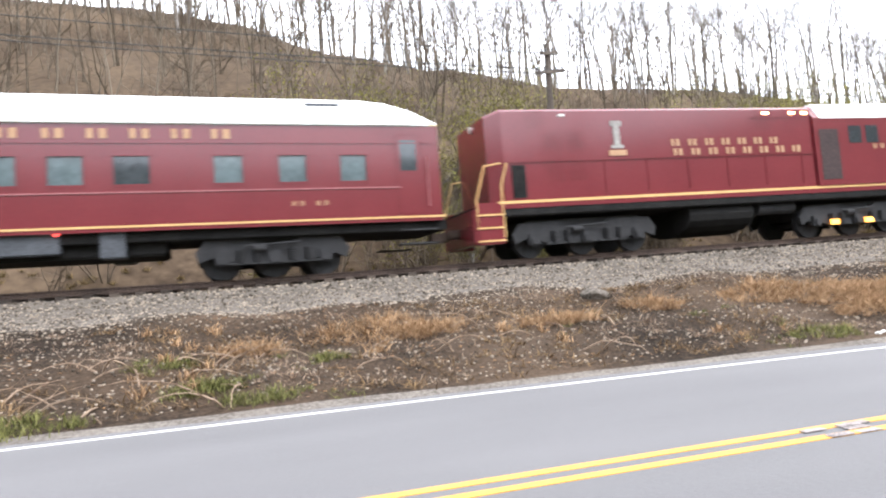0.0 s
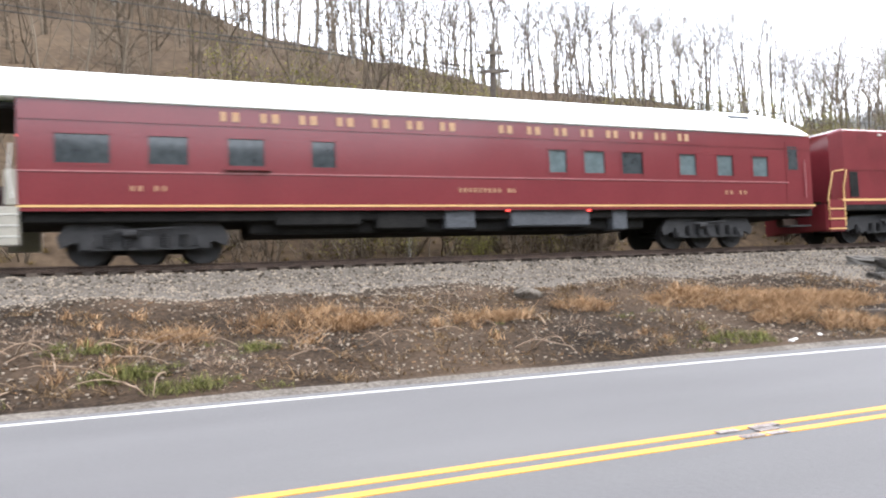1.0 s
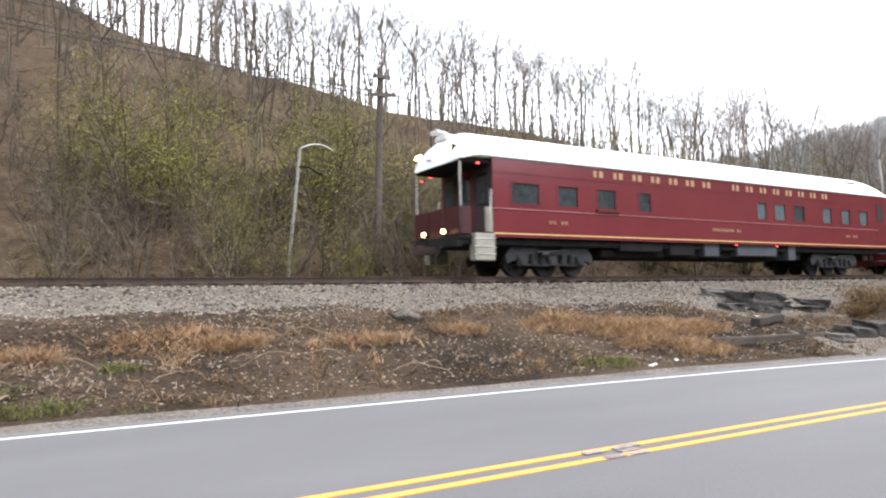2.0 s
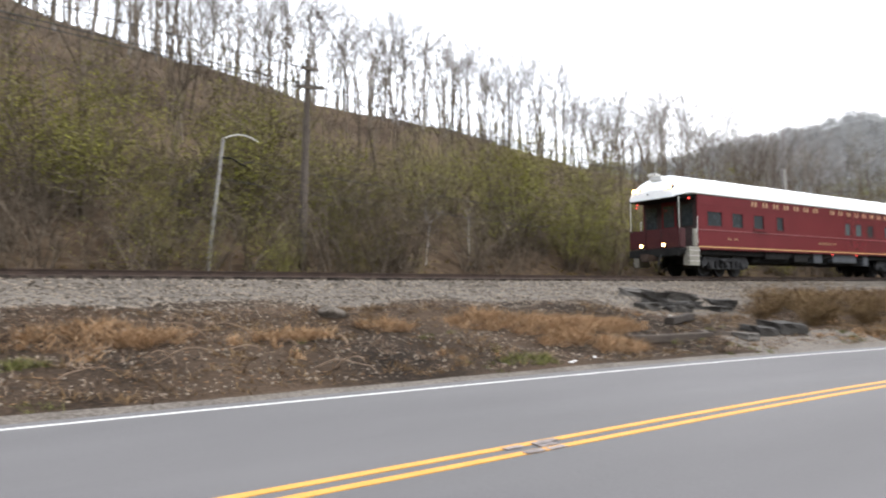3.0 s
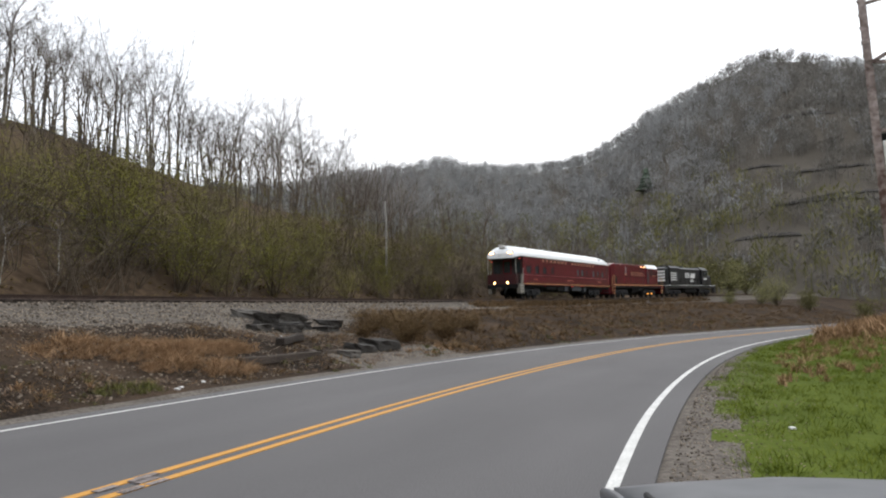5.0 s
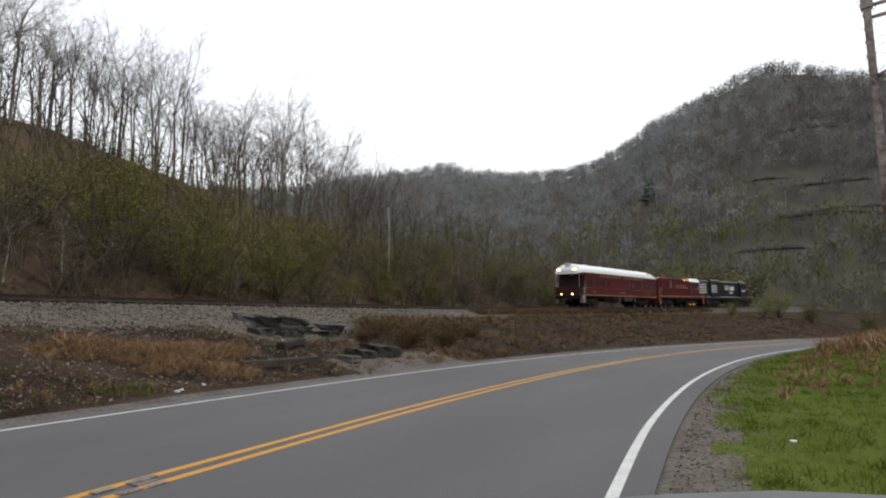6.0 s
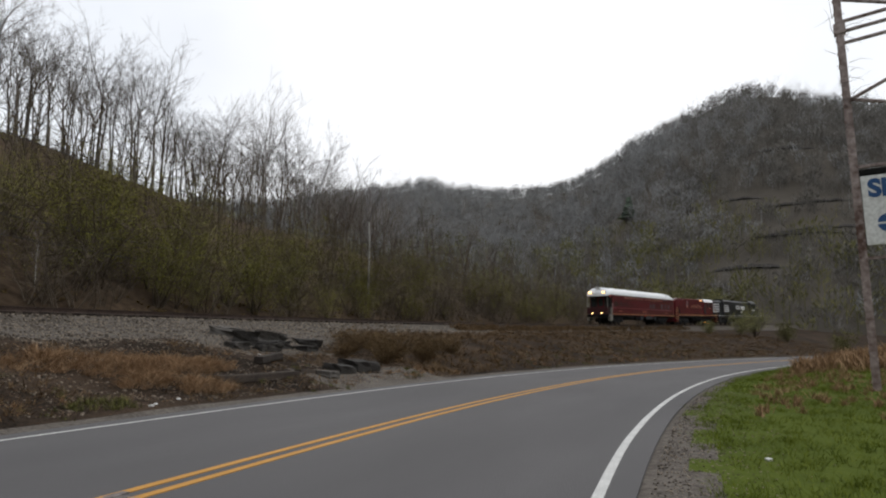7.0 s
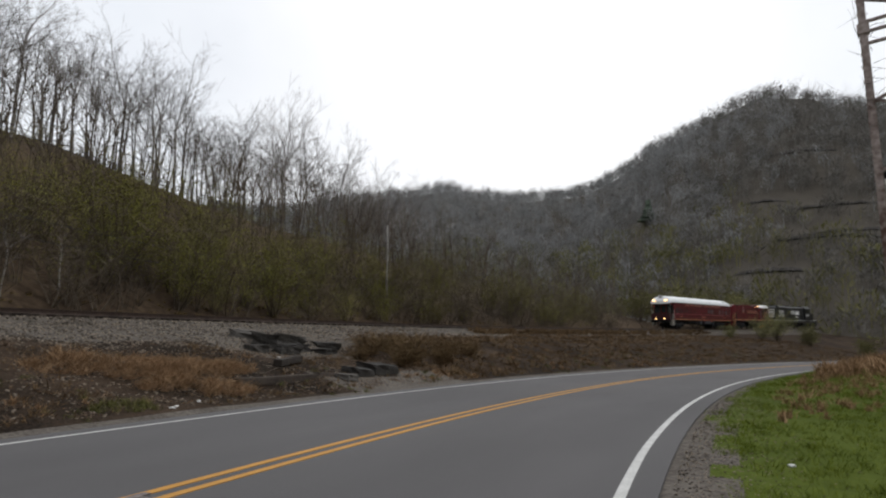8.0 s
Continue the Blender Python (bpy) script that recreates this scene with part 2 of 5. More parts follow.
BANK = ((0, 0.0), (0.05, 0.02), (0.12, 0.10), (0.47, 0.56), (0.56, 0.62), (0.86, 0.74), (1.0, 0.86))
WASH = ((0, 0.0), (0.10, 0.06), (0.25, 0.20), (0.5, 0.42), (0.8, 0.72), (1.0, 0.86))


def height(x, y):
    rc, ty, tz = road_y(x), track_y(x), track_z(x)
    left, right, bed = rc + 3.95, rc - 3.85, tz - 0.20
    if right <= y <= left:
        return -0.03
    if y < right:
        d = right - y
        rise = 0.9 * min(max((x - 18) / 25, 0), 1)
        h = rise * min(max((d - 0.5) / 5, 0), 1) + 0.0
        if d > 8:
            h += (d - 8) * 0.02
        return h + 0.05 * noise.noise((x * 0.6, y * 0.6, 3)) * min(d / 1.5, 1) - 0.025
    shoulder = ty - 2.0
    if y < shoulder:
        u = (y - left) / max(shoulder - left, 0.5)
        k = min(max((x - 15.5) / 3, 0), 1) * (1 - min(max((x - 24) / 5, 0), 1))
        h = bed * ((1 - k) * lerp(BANK, u) + k * lerp(WASH, u))
        bumpy = min(u * 6, 1) * min((1 - u) * 5, 1)
        return h + bumpy * (0.16 * noise.noise((x * 0.45, y * 0.6, 0)) + 0.05 * noise.noise((x * 1.9, y * 1.9, 7)))
    if y <= ty + 2.0:
        return bed - 0.25
    d = y - ty - 2.0
    if d < 3:
        return bed - 0.25 - 0.35 * math.sin(min(d / 3, 1) * math.pi) + 0.1 * d
    yb, zb = ty + 5.0, bed + 0.05
    hr = max(lerp(RIDGE, x), zb + 1)
    v = (y - yb) / max(70 - yb, 5)
    if v <= 1:
        h = zb + (hr - zb) * (v ** 0.92)
    else:
        h = hr - (y - 70) * 0.05
    return h + min(v * 5, 1) * (1.1 * noise.noise((x * 0.05, y * 0.06, 1)) + 0.35 * noise.noise((x * 0.25, y * 0.25, 4)))


def grid(name, xs, rows_of, zf, pick, mats):
    """A sheet of quads: for each x the list of y that rows_of(x) gives."""
    cols = [rows_of(x) for x in xs]
    k = len(cols[0])
    verts = [(x, y, zf(x, y)) for x, ys in zip(xs, cols) for y in ys]
    quads = [(i * k + j, (i + 1) * k + j, (i + 1) * k + j + 1, i * k + j + 1) for i in range(len(xs) - 1) for j in range(k - 1)]
    me = quads_mesh(name, verts, quads, mats[0])
    for m in mats[1:]:
        me.materials.append(m)
    idx = []
    for a, b, c, d in quads:
        px = sum(verts[q][0] for q in (a, b, c, d)) / 4
        py = sum(verts[q][1] for q in (a, b, c, d)) / 4
        idx.append(pick(px, py))
    me.polygons.foreach_set("material_index", idx)
    me.polygons.foreach_set("use_smooth", [True] * len(idx))
    return new(name, me)


def spaced(*stretches):
    out = []
    for a, b, step in stretches:
        out += list(np.arange(a, b, step))
    return out + [stretches[-1][1]]


XS = spaced((-900, -100, 50), (-100, -14, 6), (-14, 34, 0.4), (34, 70, 1.0), (70, 130, 3.0), (130, 300, 10), (300, 1500, 100))


def cross(x):
    rc, ty = road_y(x), track_y(x)
    left, right, sh = rc + 3.95, rc - 3.85, ty - 2.0
    ys = [right - d for d in (900, 400, 200, 100, 60, 40, 28, 20, 15, 12, 10, 8.5, 7.2, 6, 5, 4.2, 3.5, 2.9, 2.4, 2, 1.6, 1.2, 0.9, 0.6, 0.3)]
    ys += [right, rc, left]
    ys += [left + (sh - left) * u for u in np.linspace(0.03, 0.97, 26)]
    ys += [sh, ty, ty + 2.0, ty + 2.8, ty + 3.5, ty + 4.2, ty + 5]
    yb = ty + 5.0
    ys += [yb + (70 - yb) * (i / 24) for i in range(1, 25)]
    ys += [75, 82, 92, 110, 150, 250, 500, 1200]
    return ys


def ground_kind(x, y):
    rc, ty = road_y(x), track_y(x)
    left, right, sh = rc + 3.95, rc - 3.85, ty - 2.0
    wob = 0.35 * noise.noise((x * 0.7, y * 0.7, 11))
    if y < right:
        d = right - y + wob
        edge = 0.6 if x < 8 else max(0.2, 0.6 - (x - 8) * 0.07)
        return 4 if d < edge else 3
    if y <= left + 0.3:
        return 4
    if y < sh:
        u = (y - left) / max(sh - left, 0.5) + wob * 0.12
        wash = 15.5 < x + wob < 21.5 + 5 * max(0, u - 0.55)
        if x > 30:
            return 0 if u < (0.84 if x < 52 else 0.95) else 2
        if u > (0.42 if wash else 0.62):
            return 2
        if wash and u < 0.2:
            return 4
        return 0
    if y < ty + 2.6:
        return 2
    return 1


ground = tagged(grid("ground", XS, cross, height, ground_kind, [SOIL, LITTER, GRAVEL, MEADOW, DIRT_GRAVEL]),
                "valley ground with grassy verge, stony bank and wooded slope", "ground", kind="structure")


# far mountains round the valley, higher and nearer on one side
SKYLINE = ((-180, 12), (-60, 13), (20, 10), (50, 9.8), (57.5, 10.5), (62, 11.4), (66.8, 12.0), (69.7, 12.6), (72.6, 12.0), (76.4, 11.7), (81, 12.0), (83.9, 13.4),
           (86.7, 15.4), (90.3, 17.0), (94.6, 18.8), (97.8, 18.3), (101.5, 17.0), (104.6, 16.0), (115, 14), (140, 12), (180, 12))


def ridge_distance(az):
    return lerp(((-180, 420), (60, 430), (80, 420), (88, 370), (100, 340), (120, 360), (180, 420)), az)


def far_height(az, r):
    rr = ridge_distance(az)
    top = 1.25 + rr * math.tan(radians(lerp(SKYLINE, az)))
    r0 = rr * 0.47
    v = (r - r0) / (rr - r0)
    x, y = r * math.sin(radians(az)), r * math.cos(radians(az))
    if v <= 0:
        return -3.0
    h = top * (min(v, 1) ** 0.85) if v <= 1 else top - (r - rr) * 0.25
    wob = min(v * 4, 1) * (1 - 0.8 * max(0, 1 - abs(v - 1) * 6))
    h += wob * 1.0 * abs(noise.noise((x * 0.03, y * 0.03, 12)))
    h += wob * (7 * noise.noise((x * 0.012, y * 0.012, 2)) + 2.5 * noise.noise((x * 0.05, y * 0.05, 5)))
    return h


def far_hills():
    azs = spaced((-180, 40, 4), (40, 125, 0.6), (125, 180, 4))
    us = list(np.linspace(0.38, 1.0, 40)) + [1.05, 1.12, 1.3, 1.6]
    verts, quads = [], []
    for az in azs:
        rr = ridge_distance(az)
        for u in us:
            r = rr * u
            verts.append((r * math.sin(radians(az)), r * math.cos(radians(az)), far_height(az, r)))
    k = len(us)
    for i in range(len(azs) - 1):
        for j in range(k - 1):
            quads.append((i * k + j, i * k + j + 1, (i + 1) * k + j + 1, (i + 1) * k + j))
    me = quads_mesh("mountain", verts, quads, FAR_WOOD)
    me.polygons.foreach_set("use_smooth", [True] * len(quads))
    return tagged(new("mountain", me), "hazy mountains with bare spring woods and rock ledges", "mountain", kind="structure")


far_hills()


def ledge(az, v, wide, thick, seed):
    """A dark outcrop of bedded rock breaking the mountainside."""
    rr = ridge_distance(az)
    r0 = rr * 0.47
    r = r0 + v * (rr - r0)
    level = far_height(az, r - 7)
    bm = B()
    secs = []
    n = 14
    for i in range(n + 1):
        a = az + (i / n - .5) * wide
        k = math.sin(math.pi * i / n) ** 0.6 + 0.05
        px, py = math.sin(radians(a)), math.cos(radians(a))
        near, far = r0, rr
        for _ in range(18):
            half = (near + far) / 2
            near, far = (near, half) if far_height(a, half) > level else (half, far)
        r, z = near + 7, level - 0.6
        t = thick * k * (1 + 0.5 * noise.noise((a * 2.5, seed, 3)))
        d = 6.0 + 2 * noise.noise((a * 3, seed, 9))
        f = r - 7 - 0.25 * (d - 6)
        secs.append([(px * f, py * f, z - 1), (px * (f + .3), py * (f + .3), z + t * .45), (px * (f - .7), py * (f - .7), z + t * .55), (px * (f - .4), py * (f - .4), z + t),
                     (px * (r + 9), py * (r + 9), z + t * 1.1), (px * (r + 9), py * (r + 9), z - 2)])
    loft(bm, secs)
    return tagged(part("rock_ledge", bm, ROCK), "dark layered rock ledge on the mountainside", "rock", "rock ledges")


for i, (a, v, w, t) in enumerate(((97.5, .55, 5, 1.9), (99.0, .38, 7, 1.4), (94.5, .37, 4, 1.2), (98.8, .27, 8, 1.9), (95.0, .17, 6, 1.7), (100.5, .30, 6, 1.3))):
    ledge(a, v, w, t, i)


# ------------------------------------------------------------------ road
def lane(x):
    """The lanes narrow slightly towards the bend."""
    return lerp(((-5, 1.04), (2, 1.025), (9, 0.985), (28, 0.945)), x)


def ribbon(name, xs, y0, y1, z0, z1, material, parent=None):
    """A strip along the road, with thickness; y0 and y1 are offsets from the centre line."""
    bm = B()
    rings = []
    for x in xs:
        slope = (road_y(x + 0.1) - road_y(x - 0.1)) / 0.2
        n = Vector((-slope, 1, 0)).normalized()
        c = Vector((x, road_y(x), 0))
        a, b = (y0 * lane(x), y1 * lane(x)) if y1 - y0 < 0.2 and abs(y0) > 1 else (y0, y1)
        rings.append([c + n * a + Vector((0, 0, z0)), c + n * b + Vector((0, 0, z0)), c + n * b + Vector((0, 0, z1)), c + n * a + Vector((0, 0, z1))])
    loft(bm, rings)
    return part(name, bm, material, parent)


ROAD_XS = spaced((-120, -10, 5), (-10, 60, 0.8), (60, 170, 4))
road = tagged(ribbon("road", ROAD_XS, -3.75, 3.85, -0.2, 0.0, ASPHALT), "two-lane grey asphalt road bending away between verges", "road", kind="structure")
ribbon("edge_line", ROAD_XS, 3.43, 3.487, 0.0, 0.006, WHITE_LINE, road)["label"] = "thin white edge line"
ribbon("edge_line", ROAD_XS, -3.495, -3.40, 0.0, 0.006, WHITE_LINE, road)["label"] = "white edge line"
ribbon("centre_line", ROAD_XS, 0.07, 0.165, 0.0, 0.006, YELLOW_LINE, road)["label"] = "yellow centre line"
ribbon("centre_line", ROAD_XS, -0.165, -0.07, 0.0, 0.006, YELLOW_LINE, road)["label"] = "yellow centre line"


# ------------------------------------------------------------------ railway
def rail_path(s):
    """Where the track is s metres along from x = 0."""
    if s < 22.7:
        x = s
    else:
        x = 22.7
        done = 22.7
        while done < s:
            step = min(0.5, s - done)
            slope = -(x - 22.7) / 247.0
            x += step / math.sqrt(1 + slope * slope)
            done += step
    return Vector((x, track_y(x), track_z(x)))


TRACK_XS = spaced((-120, -20, 10), (-20, 60, 1.0), (60, 200, 3))


def track_strip(name, section, material, label):
    bm = B()
    rings = []
    for x in TRACK_XS:
        slope = (track_y(x + 0.1) - track_y(x - 0.1)) / 0.2
        n = Vector((-slope, 1, 0)).normalized()
        c = Vector((x, track_y(x), track_z(x)))
        rings.append([c + n * a + Vector((0, 0, b)) for a, b in section])
    loft(bm, rings)
    return part(name, bm, material)


tagged(track_strip("ballast_bed", ((-2.3, -0.75), (2.3, -0.75), (1.5, -0.25), (-1.5, -0.25)), GRAVEL, ""), "grey crushed-stone railway ballast bed", "ballast", kind="structure")
RAIL = ((-0.07, -0.16), (0.07, -0.16), (0.07, -0.145), (0.015, -0.12), (0.015, -0.045), (0.036, -0.03), (0.036, 0), (-0.036, 0), (-0.036, -0.03), (-0.015, -0.045), (-0.015, -0.12), (-0.07, -0.145))
for side in (-0.755, 0.755):
    tagged(track_strip("rail", [(a + side, b) for a, b in RAIL], RUST, ""), "rusty brown steel rail on wooden ties", "rail", "railway rails", "structure")

# ------------------------------------------------------------------ trees and brush
def tube(out, pts, radii, sides):
    """Adds a tapering tube of quads along pts to out = [verts, quads]."""
    vs, qs = out
    base = len(vs)
    for i, p in enumerate(pts):
        d = (pts[min(i + 1, len(pts) - 1)] - pts[max(i - 1, 0)]).normalized()
        a = d.orthogonal().normalized()
        b = d.cross(a)
        for k in range(sides):
            w = 2 * math.pi * k / sides
            vs.append(tuple(p + (a * math.cos(w) + b * math.sin(w)) * radii[i]))
    for i in range(len(pts) - 1):
        for k in range(sides):
            k2 = (k + 1) % sides
            qs.append((base + i * sides + k, base + i * sides + k2, base + (i + 1) * sides + k2, base + (i + 1) * sides + k))


def branch_line(rng, start, way, length, n, wild, lift):
    pts = [start]
    d = way.normalized()
    for _ in range(n):
        d = (d + Vector((rng.uniform(-wild, wild), rng.uniform(-wild, wild), rng.uniform(-wild, wild) + lift))).normalized()
        pts.append(pts[-1] + d * (length / n))
    return pts


def bare_tree(seed, tall, fork=0.4, leaders=4, subs=6, twigs=5, coarse=False):
    """Trunk that forks into rising leaders with a spreading leafless crown, as two lists of verts and quads."""
    rng = random.Random(seed)
    trunk, crown = [[], []], [[], []]
    r0 = tall * 0.0098
    n = 3 if coarse else 6
    line = branch_line(rng, Vector((0, 0, -0.6)), Vector((rng.uniform(-.09, .09), rng.uniform(-.09, .09), 1)), tall * (fork + 0.06), n, 0.07, 0.06)
    rad = [r0 * (1 - 0.42 * i / n) for i in range(n + 1)]
    rad[0] *= 1.4
    tube(trunk, line, rad, 3 if coarse else 6)

    def spray(limb, length, radius, count):
        """Branches and twigs along a limb, denser towards its end."""
        m = len(limb) - 1
        for j in range(count):
            g = 0.26 + 0.74 * (j + rng.random()) / count
            k = min(int(g * m), m - 1)
            q = limb[k].lerp(limb[k + 1], g * m - k)
            d = (limb[k + 1] - limb[k]).normalized() + Vector((rng.uniform(-1, 1), rng.uniform(-1, 1), rng.uniform(-.35, .4))) * 1.25
            ln = length * rng.uniform(.3, .62) * (1.15 - 0.45 * g)
            br = branch_line(rng, q, d, ln, 2 if coarse else 3, 0.28, 0.06)
            r1 = max(radius * (1 - 0.75 * g) * 0.5, 0.018)
            tube(crown, br, [r1 * (1 - 0.8 * w / (len(br) - 1)) for w in range(len(br))], 3)
            for _ in range(twigs):
                h = rng.uniform(.2, 1.0) * (len(br) - 1)
                k2 = min(int(h), len(br) - 2)
                st = br[k2].lerp(br[k2 + 1], h - k2)
                d3 = (br[-1] - br[0]).normalized() + Vector((rng.uniform(-1, 1), rng.uniform(-1, 1), rng.uniform(-.4, .6))) * 1.05
                tl = ln * rng.uniform(.3, .65)
                tip = st + d3.normalized() * tl
                tube(crown, [st, tip], [0.013, 0.004], 3)
                if not coarse:
                    mid = st.lerp(tip, rng.uniform(.3, .6))
                    d4 = d3.normalized() + Vector((rng.uniform(-1, 1), rng.uniform(-1, 1), rng.uniform(-.2, .7)))
                    tube(crown, [mid, mid + d4.normalized() * tl * .55], [0.010, 0.004], 3)

    turn0 = rng.uniform(0, 6.28)
    for i in range(leaders):
        turn = turn0 + 6.28 * i / leaders + rng.uniform(-.5, .5)
        spread = 0.2 if i == 0 else rng.uniform(0.45, 0.95)
        start = line[-1] if i < 3 else line[-2].lerp(line[-1], rng.random())
        ln = tall * (0.97 - fork) * (1.0 if i == 0 else rng.uniform(0.62, 0.95))
        m = 3 if coarse else 6
        lead = branch_line(rng, start, Vector((math.cos(turn) * spread, math.sin(turn) * spread, 1)), ln, m, 0.26, 0.05)
        lr = rad[-1] * (0.85 if i == 0 else rng.uniform(0.5, 0.7))
        tube(crown, lead, [lr * (1 - 0.88 * q / m) + 0.006 for q in range(m + 1)], 3 if coarse else 5)
        spray(lead, ln, lr, subs)
    # a few short side limbs below the fork
    for i in range(1 if coarse else 2):
        g = rng.uniform(0.65, 0.98) * n
        k = min(int(g), n - 1)
        turn = rng.uniform(0, 6.28)
        limb = branch_line(rng, line[k].lerp(line[k + 1], g - k), Vector((math.cos(turn), math.sin(turn), rng.uniform(.3, .9))), tall * rng.uniform(.12, .24), 3, 0.2, 0.1)
        tube(crown, limb, [0.05, 0.04, 0.025, 0.01], 3)
        spray(limb, tall * 0.2, 0.05, 3)
    return trunk, crown


def as_arrays(m):
    return np.array(m[0], float), np.array(m[1], int)


def joined(*ms):
    vs, qs = [], []
    for m in ms:
        b = len(vs)
        vs += m[0]
        qs += [tuple(i + b for i in q) for q in m[1]]
    return as_arrays((vs, qs))


def leafy(seed, tall, wide, leaves, stems=7, leaf=1.0):
    """A sapling or bush: thin stems and many small leaves in an uneven crown."""
    rng = random.Random(seed)
    wood, green = [[], []], [[], []]
    tips = []
    for i in range(stems):
        turn = rng.uniform(0, 6.28)
        w = Vector((math.cos(turn) * wide / tall, math.sin(turn) * wide / tall, 1.0))
        st = branch_line(rng, Vector((rng.uniform(-.2, .2), rng.uniform(-.2, .2), -0.2)), w, tall * rng.uniform(.6, 1.0), 5, 0.22, 0.05)
        tube(wood, st, [0.035 * tall / 4, 0.03 * tall / 4, 0.022 * tall / 4, 0.016 * tall / 4, 0.01, 0.005], 3)
        for j in range(8):
            k = rng.randint(1, 4)
            p = st[k].lerp(st[k + 1], rng.random())
            e = p + Vector((rng.uniform(-1, 1), rng.uniform(-1, 1), rng.uniform(-.1, .9))) * wide * 0.55
            tube(wood, [p, e], [0.012, 0.004], 3)
            tips.append((p, e))
    for _ in range(leaves):
        p, e = rng.choice(tips)
        c = p.lerp(e, rng.uniform(.2, 1.1)) + Vector((rng.gauss(0, .12), rng.gauss(0, .12), rng.gauss(0, .12))) * wide * 0.6
        a = Vector((rng.uniform(-1, 1), rng.uniform(-1, 1), rng.uniform(-1, 1))).normalized()
        b = a.orthogonal().normalized()
        s = rng.uniform(0.022, 0.05) * leaf
        base = len(green[0])
        green[0].extend([tuple(c - a * s), tuple(c + b * s * .6), tuple(c + a * s), tuple(c - b * s * .6)])
        green[1].append((base, base + 1, base + 2, base + 3))
    return wood, green


rng = random.Random(5)
TREES = [bare_tree(10 + i, 14.0 + 1.4 * (i % 4), 0.40 + 0.07 * (i % 3), 4 + i % 3, 7, 6) for i in range(9)]
TREE_MESHES = [(quads_mesh("trunk", *as_arrays(a), BARK), quads_mesh("crown", *as_arrays(b), TWIG)) for a, b in TREES]


def tree(x, y, i, size, lean=0.0, label="tall bare grey hardwood on the wooded slope", group="bare trees on the ridge"):
    trunk = new("tree", TREE_MESHES[i % 9][0])
    crown = new("crown", TREE_MESHES[i % 9][1])
    crown.parent = trunk
    crown["label"] = "fine leafless branches"
    trunk.matrix_basis = Matrix.Translation((x, y, height(x, y))) @ pose(0, 0, 0, lean, lean * 0.6, rng.uniform(0, 360)) @ Matrix.Scale(size, 4)
    return tagged(trunk, label, "tree", group)


# the trees that stand against the sky along the ridge
x = -26.0
while x < 134:
    for row in range(3 if x < 42 else 2):
        y = 65.5 + row * 6 + rng.uniform(-4.5, 4.5)
        if x > 100:
            y -= (x - 100) * 0.3
        tree(x + rng.uniform(-1.3, 1.3), y, rng.randrange(9), rng.uniform(0.74, 1.12) * (1.12 if x > 88 else 1.0), rng.uniform(-4, 4))
    x += rng.uniform(1.2, 3.0)

# leafless saplings and trunks over the slope, past counting
LIGHT = [joined(*bare_tree(40 + i, 11.0, 0.42, 3, 4, 2, True)) for i in range(6)]
places = []
for _ in range(560):
    x = rng.uniform(-32, 150)
    ty = track_y(x)
    v = rng.random() ** 0.8
    y = ty + 7 + v * (63 - ty - 7)
    places.append((x, y, height(x, y) - 0.1, rng.uniform(0, 6.28), rng.uniform(0.35, 0.95), rng.uniform(0.9, 1.25)))
for _ in range(90):
    x = rng.uniform(-32, 135)
    y = rng.uniform(63, 78)
    places.append((x, y, height(x, y) - 0.1, rng.uniform(0, 6.28), rng.uniform(0.8, 1.25), 1.1))
for _ in range(150):
    x = rng.uniform(-30, 22)
    y = track_y(x) + rng.uniform(9, 50)
    places.append((x, y, height(x, y) - 0.1, rng.uniform(0, 6.28), rng.uniform(0.45, 0.95), rng.uniform(0.9, 1.2)))
tagged(new("slope_woods", scatter("slope_woods", LIGHT, places, SLOPE_TWIG)), "thin bare saplings covering the slope behind the track", "woods", kind="stuff")

# woods on the far mountains
def far_crown(seed, n=46):
    """The twiggy crown of a far tree: thin flakes in an uneven dome over a trunk."""
    r = random.Random(seed)
    m = [[], []]
    tube(m, [Vector((0, 0, -1)), Vector((r.uniform(-.3, .3), 0, 5))], [0.16, 0.08], 3)
    for _ in range(n):
        a, e = r.uniform(0, 6.28), r.random() ** 0.5
        c = Vector((math.cos(a) * 2.4 * e, math.sin(a) * 2.4 * e, 2.4 + 5.6 * r.random() * (1.1 - 0.45 * e)))
        d = Vector((math.cos(a) * .6 + r.gauss(0, .4), math.sin(a) * .6 + r.gauss(0, .4), 1.0)).normalized() * r.uniform(.4, 1.0)
        w = d.orthogonal().normalized() * r.uniform(.07, .17)
        b = len(m[0])
        m[0].extend([tuple(c - d), tuple(c + w), tuple(c + d), tuple(c - w)])
        m[1].append((b, b + 1, b + 2, b + 3))
    return as_arrays(m)


def on_rock(az, v):
    return any(abs(az - a) < w * 0.52 and k - 0.065 < v < k - 0.02 for a, k, w in ((97.5, .55, 5), (99, .38, 7), (94.5, .37, 4), (98.8, .27, 8), (95, .17, 6), (100.5, .30, 6)))


CROWNS = [far_crown(500 + i) for i in range(8)]
places, grey, green = [], [], []
while len(places) + len(grey) < 7400:
    az = rng.uniform(50, 112)
    rr = ridge_distance(az)
    v = rng.random() ** 0.8 * 1.02
    r = rr * (0.47 + 0.53 * v)
    z = far_height(az, r)
    if z > 2 and not on_rock(az, v):
        spot = (r * math.sin(radians(az)), r * math.cos(radians(az)), z - 0.5, rng.uniform(0, 6.28), rng.uniform(0.6, 1.15), rng.uniform(0.8, 1.2))
        # the haze-pale crowns crowd the farther and higher slopes
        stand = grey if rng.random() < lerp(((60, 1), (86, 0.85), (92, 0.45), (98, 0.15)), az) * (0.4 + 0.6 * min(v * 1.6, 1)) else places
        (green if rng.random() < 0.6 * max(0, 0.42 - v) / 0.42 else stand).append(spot)
